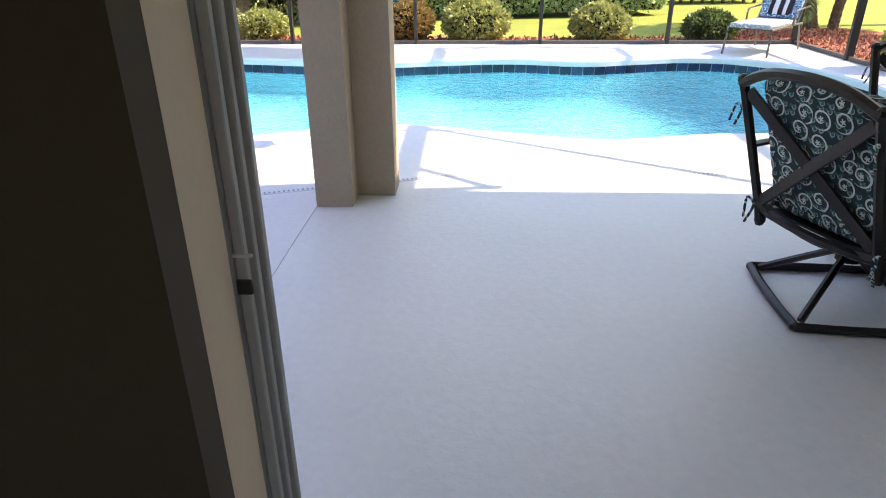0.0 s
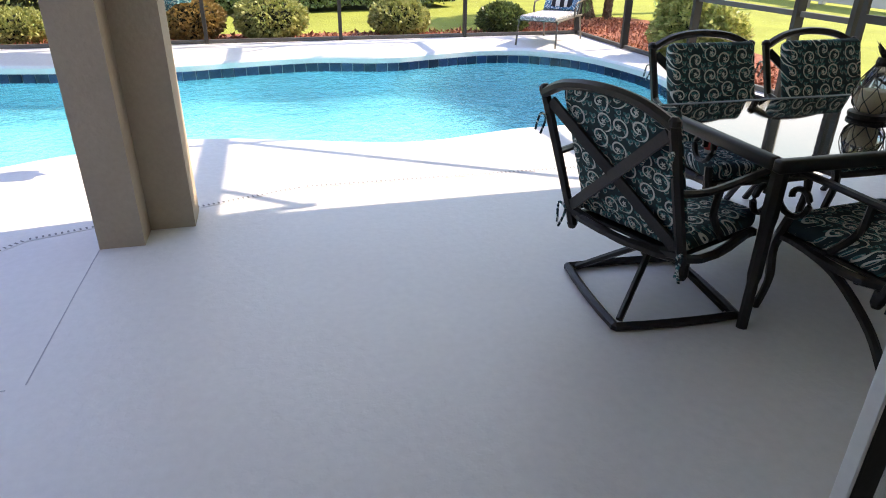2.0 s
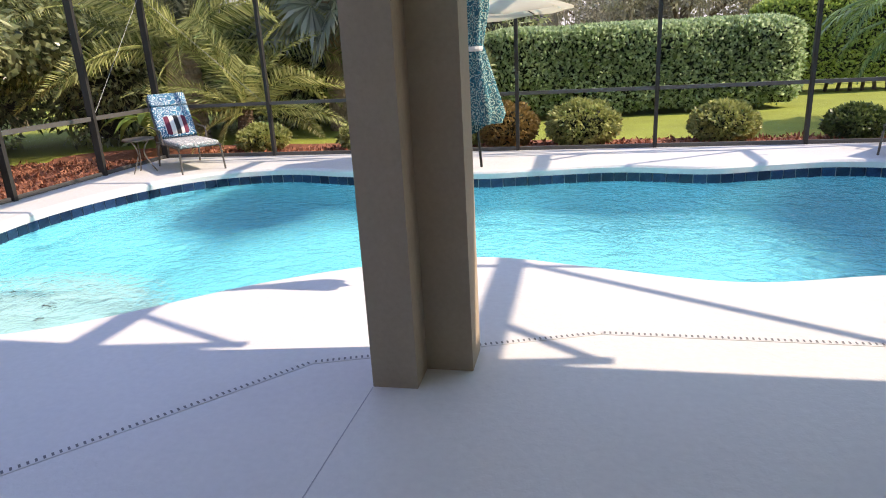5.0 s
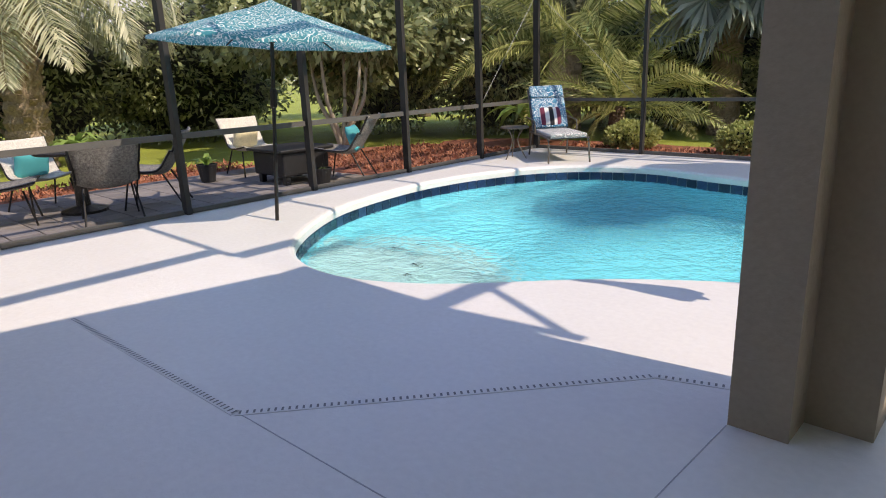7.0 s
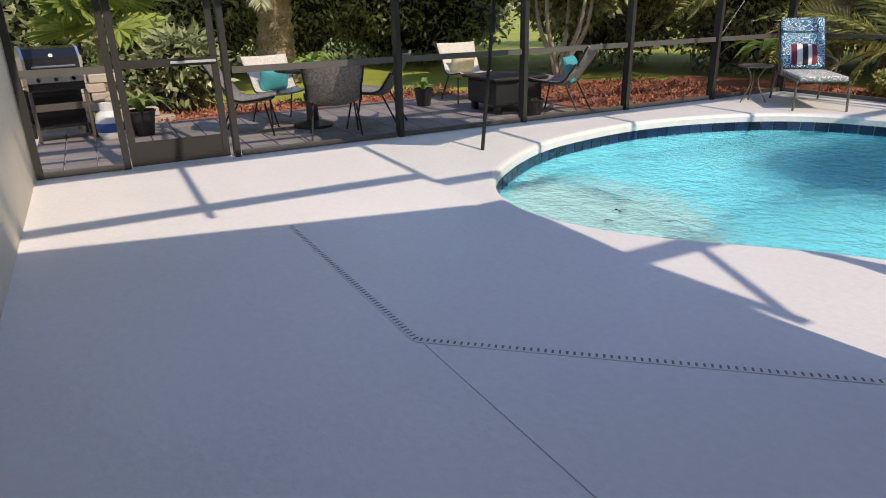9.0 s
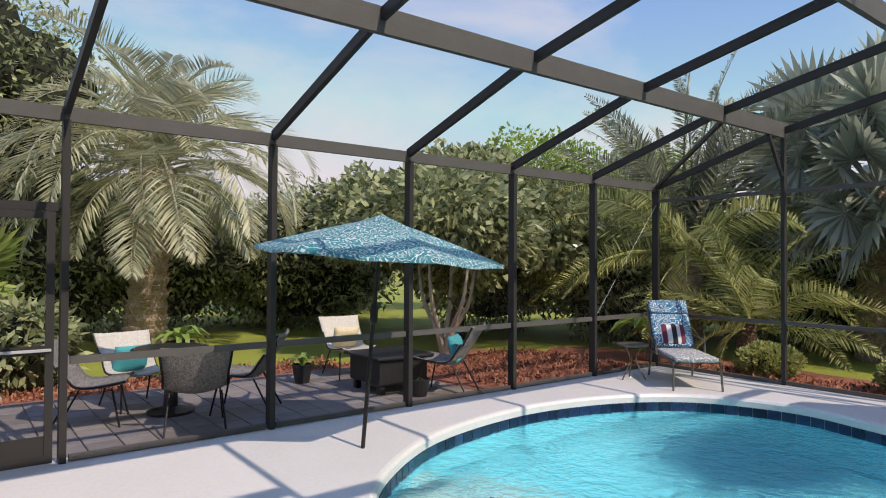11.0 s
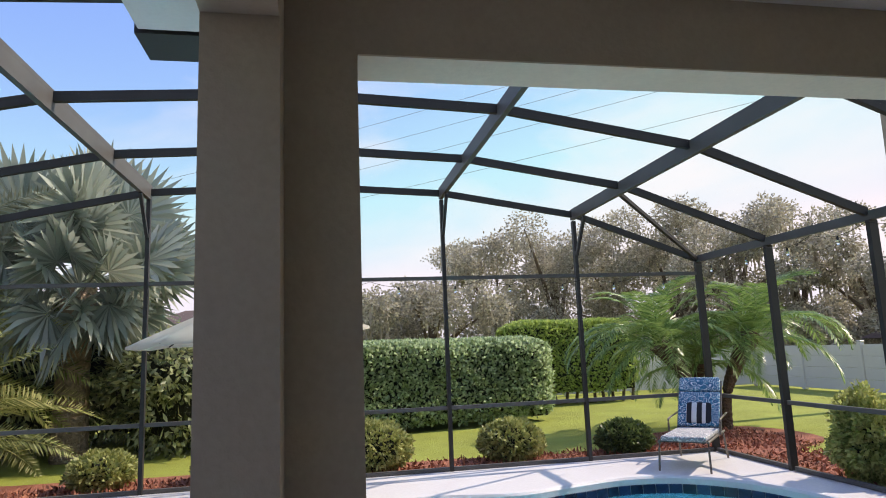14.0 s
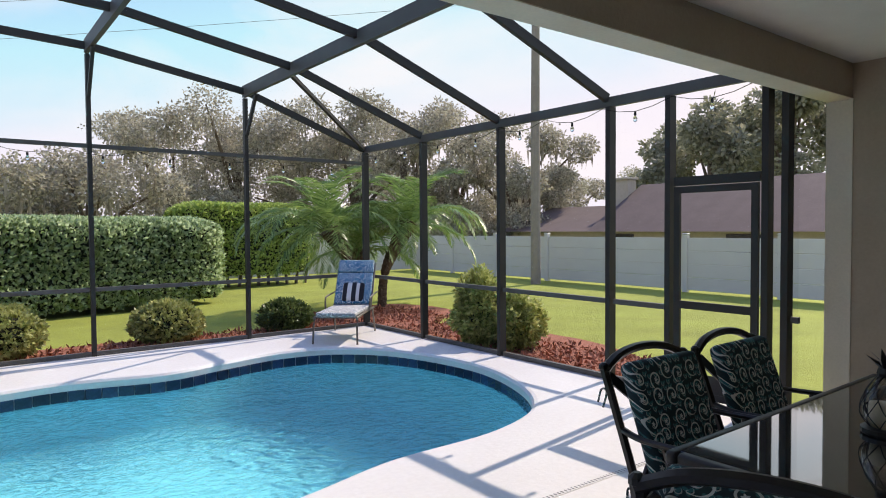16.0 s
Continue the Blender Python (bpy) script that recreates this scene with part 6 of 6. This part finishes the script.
wicker_chair("grey wicker patio chair with a teal cushion", pose(-6.80, 7.15, GZ, 0, 0, 125) @ Matrix.Scale(1.05, 4), M_TEALFAB, "pale teal cushion on a wicker chair")
t2 = thing("round_table", "dark round patio table on a pedestal", "table", pose(-7.8, 4.0, GZ))
part("table_top", lathe([(0.40, 0.69), (0.42, 0.70), (0.42, 0.72), (0.40, 0.73)], 28), M_IRON, t2)
part("pedestal", lathe([(0.25, 0), (0.25, 0.03), (0.08, 0.08), (0.06, 0.5), (0.10, 0.69)], 16), M_IRON, t2)
fp = thing("fire_pit", "dark square metal fire pit on short feet", "fire pit", pose(-7.5, 6.7, GZ))
part("bowl", rbox(-0.38, 0.38, -0.38, 0.38, 0.12, 0.45, 0.03), M_POT, fp)
part("rim", rbox(-0.44, 0.44, -0.44, 0.44, 0.45, 0.49, 0.012), M_POT, fp)
for x in (-0.3, 0.3):
    for y in (-0.3, 0.3):
        part("foot", rbox(x - 0.04, x + 0.04, y - 0.04, y + 0.04, 0, 0.12, 0.008), M_POT, fp)


def potted(label, x, y, r, h, leaf, n, ln, z=GZ):
    o = thing("potted_plant", label, "potted plant", pose(x, y, z), group="potted plants")
    part("pot", lathe([(r * 0.7, 0), (r, h), (r * 1.06, h), (r * 1.06, h + 0.02), (r * 0.9, h + 0.02), (r * 0.85, h - 0.03)], 18), M_POT, o)
    q = random.Random(int(x * 100))
    for i in range(n):
        bm = bmesh.new()
        a, up, L = 360 * i / n + q.uniform(-15, 15), q.uniform(45, 85), ln * q.uniform(0.7, 1.1)
        rows = []
        for k in range(6):
            t = k / 5
            an = radians(up) - radians(60) * t * t
            w = 0.045 * ln / 0.4 * math.sin(math.pi * min(0.97, 0.15 + 0.82 * t))
            rows.append([bm.verts.new((math.cos(an) * L * t, s * w, h - 0.02 + math.sin(an) * L * t + abs(s) * w * 0.3)) for s in (-1, 0, 1)])
        for c, d in zip(rows, rows[1:]):
            for s in (0, 1):
                bm.faces.new((c[s], c[s + 1], d[s + 1], d[s]))
        part("leaf", bm, leaf, o, at=pose(0, 0, 0, 0, 0, a))
    return o


potted("dark pot with long pale green leaves by the grill", -8.45, 2.06, 0.16, 0.28, L_FAN, 12, 0.45)
potted("dark pot with bright green leaves behind the chairs", -9.6, 4.6, 0.18, 0.55, L_YOUNG, 16, 0.5)
potted("small dark pot with a thin young plant", -8.55, 5.95, 0.14, 0.24, L_YOUNG, 5, 0.35)
potted("small dark pot under the wicker chair", -6.85, 6.75, 0.13, 0.2, L_DARKSHRUB, 5, 0.12)

gr = thing("gas_grill", "black gas grill with a dark lid, steel ends and shelf", "grill", pose(-8.75, 1.20, GZ, 0, 0, -80))
part("fire_box", rbox(-0.29, 0.29, -0.22, 0.22, 0.58, 0.76, 0.01), M_BLACK, gr)
part("back_panel", rbox(-0.30, 0.30, -0.22, -0.20, 0.14, 0.58, 0.004, 1), M_BLACK, gr)
part("lower_shelf", rbox(-0.30, 0.30, -0.198, 0.20, 0.16, 0.19, 0.004, 1), M_BLACK, gr)
part("front_bar", rbox(-0.27, 0.27, 0.19, 0.22, 0.36, 0.44, 0.004, 1), M_STEEL, gr)
for x in (-0.30, 0.27):
    part("leg", rbox(x, x + 0.035, 0.185, 0.225, 0.0, 0.58, 0.004, 1), M_STEEL, gr)
    part("leg", rbox(x, x + 0.035, -0.26, -0.222, 0.0, 0.58, 0.004, 1), M_STEEL, gr)
for x0, x1 in ((-0.62, -0.31), (0.31, 0.62)):
    part("side_shelf", rbox(x0, x1, -0.24, 0.24, 0.74, 0.775, 0.01), M_STAINLESS, gr, "steel side shelf")
def lid_shell(x0, x1, k):
    bm = bmesh.new()
    prof = [(-0.24, 0.78), (-0.26, 0.90), (-0.20, 1.01), (-0.05, 1.07), (0.12, 1.05), (0.22, 0.95), (0.25, 0.78)]
    lo, hi = [bm.verts.new((x0, y * k, 0.78 + (z - 0.78) * k)) for y, z in prof], [bm.verts.new((x1, y * k, 0.78 + (z - 0.78) * k)) for y, z in prof]
    bm.faces.new(lo)
    bm.faces.new(hi[::-1])
    for i in range(len(prof)):
        j = (i + 1) % len(prof)
        bm.faces.new((lo[i], hi[i], hi[j], lo[j]))
    return bm
part("lid", lid_shell(-0.27, 0.27, 1.0), M_BLACK, gr, "black enamel lid")
for x in (-0.30, 0.272):
    part("lid_end", lid_shell(x, x + 0.028, 1.05), M_STAINLESS, gr, "pale cast lid end")
part("lid_rim", rbox(-0.268, 0.268, 0.252, 0.266, 0.785, 0.815, 0.003, 1), M_STAINLESS, gr)
part("lid_handle", tube(bmesh.new(), [(-0.22, 0.29, 0.86), (0.22, 0.29, 0.86)], 0.012, 8), M_STAINLESS, gr)
part("thermometer", lathe([(0.02, 0), (0.022, 0.006), (0.0, 0.008)], 12), M_WHITEMET, gr, at=pose(0.0, 0.205, 0.975, -62, 0, 0))
part("control_panel", rbox(-0.29, 0.29, 0.222, 0.245, 0.68, 0.755, 0.005), M_STAINLESS, gr)
for x in (-0.18, 0, 0.18):
    part("knob", lathe([(0.022, 0), (0.022, 0.02), (0.015, 0.03)], 12), M_BLACK, gr, at=pose(x, 0.245, 0.715, -90, 0, 0))
for y in (-0.15, 0.15):
    part("wheel", lathe([(0.07, -0.02), (0.085, -0.012), (0.085, 0.012), (0.07, 0.02), (0.0, 0.02)], 16), M_POT, gr, at=pose(-0.325, y, 0.085, 0, 90, 0))
tk = thing("propane_tank", "white propane tank with a blue label", "gas tank", pose(-8.36, 1.70, GZ))
part("tank_body", lathe([(0.11, 0), (0.12, 0.03), (0.15, 0.07), (0.155, 0.22), (0.13, 0.31), (0.06, 0.35)], 20), M_WHITEMET, tk, smooth=True)
part("tank_label", lathe([(0.1525, 0.10), (0.157, 0.2), (0.156, 0.205)], 20), mat("blue_label", (0.03, 0.12, 0.45), 0.5), tk, "blue printed label", smooth=True)
part("collar", lathe([(0.08, 0.33), (0.085, 0.43), (0.078, 0.43), (0.074, 0.34)], 16), M_WHITEMET, tk)

# low wall of tan blocks beside the grill
bw = thing("block_wall", "low dry-stacked wall of tan concrete blocks", "block wall")
bme = mesh_of("block", rbox(-0.19, 0.19, -0.1, 0.1, 0, 0.115, 0.012, 1), M_BLOCK)
for k, cnt in enumerate((7, 6, 5, 5, 5, 5, 4, 4)):
    for i in range(cnt):
        part("block", bme, None, bw, at=pose(-9.55 - 0.02 * k, -0.05 + 0.40 * i + 0.2 * (k % 2), GZ - 0.05 + 0.12 * k, 0, 0, 88 + 4 * ((i * 7 + k * 3) % 3)))

# ---- beyond the lawn ----
fence = thing("vinyl_fence", "long white vinyl privacy fence across the lawn", "fence", pose(0, 0, -0.1))
fx, fy0, fh = 15.2, 4.0, 1.42
for i in range(9):
    y = fy0 + 2.4 * i
    part("fence_post", rbox(fx - 0.07, fx + 0.07, y - 0.07, y + 0.07, 0, fh + 0.05, 0.01, 1), M_VINYL, fence)
    part("post_cap", rbox(fx - 0.085, fx + 0.085, y - 0.085, y + 0.085, fh + 0.05, fh + 0.09, 0.02, 1), M_VINYL, fence)
    if i < 8:
        for k in range(4):
            part("fence_panel", rbox(fx - 0.02, fx + 0.02, y + 0.07, y + 2.33, 0.06 + k * 0.335, 0.06 + k * 0.335 + 0.327, 0.006, 1), M_VINYL, fence)
for i in range(7):
    x = fx - 2.4 * i
    y = fy0 + 2.4 * 8
    if i:
        part("fence_post", rbox(x - 0.07, x + 0.07, y - 0.07, y + 0.07, 0, fh + 0.05, 0.01, 1), M_VINYL, fence)
    for k in range(4):
        part("fence_panel", rbox(x - 2.33, x - 0.07, y - 0.02, y + 0.02, 0.06 + k * 0.335, 0.06 + k * 0.335 + 0.327, 0.006, 1), M_VINYL, fence)

pole = thing("utility_pole", "tall weathered wooden utility pole with wires", "utility pole", pose(14.08, 15.42, -0.1))
part("pole_shaft", tube(bmesh.new(), [(0, 0, 0), (0, 0, 5), (0.05, 0, 11)], [0.15, 0.13, 0.10], 12), M_POLEWOOD, pole)
part("cross_arm", bar(bmesh.new(), (-0.6, -0.7, 10.4), (0.6, 0.7, 10.4), 0.1, 0.12), M_POLEWOOD, pole)
for k, (o, h) in enumerate((((-0.55, -0.65), 10.5), ((0.55, 0.65), 10.5), ((0, 0), 9.4), ((0, 0.1), 8.4))):
    for e in ((-60, 40), (55, -45)):
        pts = [(o[0] + e[0] * t, o[1] + e[1] * t, h - 2.2 * math.sin(math.pi * t)) for t in (j / 20 for j in range(21))]
        part("wire", tube(bmesh.new(), pts, 0.006, 4), M_STEEL, pole)

M_HOUSEWALL = mat("house_stucco", (0.48, 0.42, 0.34), 0.9)
M_PURPLE = mat("brown_shingle", (0.13, 0.095, 0.085), 0.9, var=0.2, scale=1.5, fine=18, bump=0.6)
nb = thing("neighbour_house", "single-storey house with long brown shingle roofs beyond the fence", "house", pose(24, 0, -0.1))
part("wall", box(bmesh.new(), -2.4, 4.5, 3.0, 24.2, 0, 1.6), M_HOUSEWALL, nb)


def gable_roof(y0, y1, eave, ridge, deep):
    """A long roof with its ridge along y and closed ends."""
    bm = bmesh.new()
    prof = [(-3.0, eave), (0.8, ridge), (deep, eave)]
    lo, hi = [bm.verts.new((x, y0, z)) for x, z in prof], [bm.verts.new((x, y1, z)) for x, z in prof]
    bm.faces.new(lo)
    bm.faces.new(hi[::-1])
    for i in range(3):
        j = (i + 1) % 3
        bm.faces.new((lo[i], hi[i], hi[j], lo[j]))
    return bm


part("roof", gable_roof(2.4, 19.3, 1.5, 3.55, 5.0), M_PURPLE, nb, "brown shingle main roof")
part("wing_roof", gable_roof(19.3, 24.6, 1.5, 2.68, 4.2), M_PURPLE, nb, "lower brown shingle roof")
part("chimney", rbox(-0.2, 0.4, 19.32, 20.0, 1.8, 3.75, 0.02), M_HOUSEWALL, nb)
part("chimney_cap", rbox(-0.28, 0.48, 19.25, 20.08, 3.75, 3.85, 0.02), M_HOUSEWALL, nb)
for y in (8.0, 13.0, 18.0):
    part("window", rbox(-2.45, -2.4, y - 0.6, y + 0.6, 0.7, 1.4, 0.01, 1), M_BLACK, nb)
nb2 = thing("far_house", "pale house wall glimpsed beyond the palms", "house", pose(-6, 34, -0.1))
part("wall", box(bmesh.new(), -4, 5, 0, 6, 0, 2.6), M_HOUSEWALL, nb2)
rb = bmesh.new()
v = [rb.verts.new(p) for p in ((-4.5, -0.5, 2.55), (5.5, -0.5, 2.55), (5.5, 6.5, 2.55), (-4.5, 6.5, 2.55), (-1, 3, 4.2), (2, 3, 4.2))]
for f in ((0, 1, 5, 4), (1, 2, 5), (2, 3, 4, 5), (3, 0, 4), (3, 2, 1, 0)):
    rb.faces.new([v[i] for i in f])
part("roof", rb, M_PURPLE, nb2)

# string lights along the eave and the upper rail
sl = thing("string_lights", "string of small clear bulbs along the screen frame", "string lights")
M_BULB = glass_mat("bulb_glass", (0.95, 0.95, 0.93))
runs = [[(RX - 0.06, 4.6 + 0.8 * k, EAVE - 0.07) for k in range(9)], [(5.4 - 0.8 * k, FY - 0.06, 2.60) for k in range(8)]]
bulb = mesh_of("bulb", lathe([(0.008, 0), (0.022, -0.03), (0.018, -0.055), (0.004, -0.065)], 8), M_BULB, True)
sock = mesh_of("socket", lathe([(0.012, 0.03), (0.013, 0.0), (0.010, -0.005)], 8), M_BLACK)
for run in runs:
    pts = []
    for a, b in zip(run, run[1:]):
        a, b = Vector(a), Vector(b)
        pts += [a + (b - a) * t - Vector((0, 0, 0.08 * math.sin(math.pi * t))) for t in (0, 0.25, 0.5, 0.75)]
    part("cable", tube(bmesh.new(), pts + [Vector(run[-1])], 0.004, 4), M_BLACK, sl)
    for a, b in zip(run, run[1:]):
        m = (Vector(a) + Vector(b)) / 2 - Vector((0, 0, 0.115))
        so = part("socket", sock, None, sl, at=Matrix.Translation(m))
        part("bulb", bulb, None, so, at=Matrix.Translation((0, 0, -0.004)))

# ---- deck drain and joints ----
DR = [(-3.85, 2.60), (-1.99, 2.65), (-0.77, 4.07), (0.71, 4.56), (2.39, 4.53), (4.2, 4.50)]
dr = tagged(new("trim_drain"), "slotted drain strip across the deck", "drain", kind="structure")
strip, slots = bmesh.new(), []
for (xa, ya), (xb, yb) in zip(DR, DR[1:]):
    d = Vector((xb - xa, yb - ya))
    ln = d.length
    d /= ln
    bar(strip, (xa, ya, 0.0015), (xb, yb, 0.0015), 0.045, 0.003)
    s = Vector((-d.y, d.x))
    k = 0.02
    while k < ln - 0.01:
        c = Vector((xa, ya)) + d * k
        q = [c - d * 0.005 - s * 0.014, c + d * 0.005 - s * 0.014, c + d * 0.005 + s * 0.014, c - d * 0.005 + s * 0.014]
        slots += [(p.x, p.y, 0.0045) for p in q]
        k += 0.03
part("drain_cover", strip, M_DECK, dr)
tagged(part("drain_slots", quads_mesh("slots", np.array(slots), 4, M_SLOT), None, dr), kind="stuff")
jt = tagged(new("trim_joint"), "thin control joint in the painted concrete", "joint", kind="structure")
for pts in ([(-1.97, 2.66), (-1.2, 2.68), (-0.45, 2.70)], [(-0.37, 3.85), (-0.38, 3.4), (-0.39, 2.72)]):
    bm = bmesh.new()
    for (xa, ya), (xb, yb) in zip(pts, pts[1:]):
        bar(bm, (xa, ya, 0.001), (xb, yb, 0.001), 0.0045, 0.002)
    part("joint", bm, M_JOINT, jt)

# ---- pool tiles and pavers ----
per = [0.0]
for i in range(NR):
    per.append(per[-1] + (RIM[(i + 1) % NR] - RIM[i]).length)
total = per[-1]
count = int(total / 0.158)
tile_me = mesh_of("tile", rbox(-0.0745, 0.0745, -0.005, 0.005, -0.072, 0.072, 0.003, 1), M_TILE)
i = 0
for k in range(count):
    dd = (k + 0.5) * total / count
    while per[i + 1] < dd:
        i += 1
    f = (dd - per[i]) / (per[i + 1] - per[i])
    p = RIM[i].lerp(RIM[(i + 1) % NR], f)
    d = RIM[(i + 1) % NR] - RIM[i]
    part("tile", tile_me, None, pool, at=pose(p.x, p.y, -LIP - 0.075, 0, 0, math.degrees(math.atan2(d.y, d.x))))
pv = tagged(part("patio", box(bmesh.new(), -9.35, LX - 0.12, 0.9, 7.7, -0.105, -0.075), M_JOINT), "grey paver patio outside the screens", "patio", kind="structure")
pme = mesh_of("paver", rbox(-0.145, 0.145, -0.145, 0.145, -0.03, 0, 0.006, 1), M_PAVER)
for a in range(10):
    for b in range(22):
        part("paver", pme, None, pv, at=pose(-9.35 + 0.15 + 0.294 * a, 1.05 + 0.302 * b, GZ + 0.002 * ((a * 5 + b * 3) % 3), 0, 0, 90 * ((a + b) % 2)))
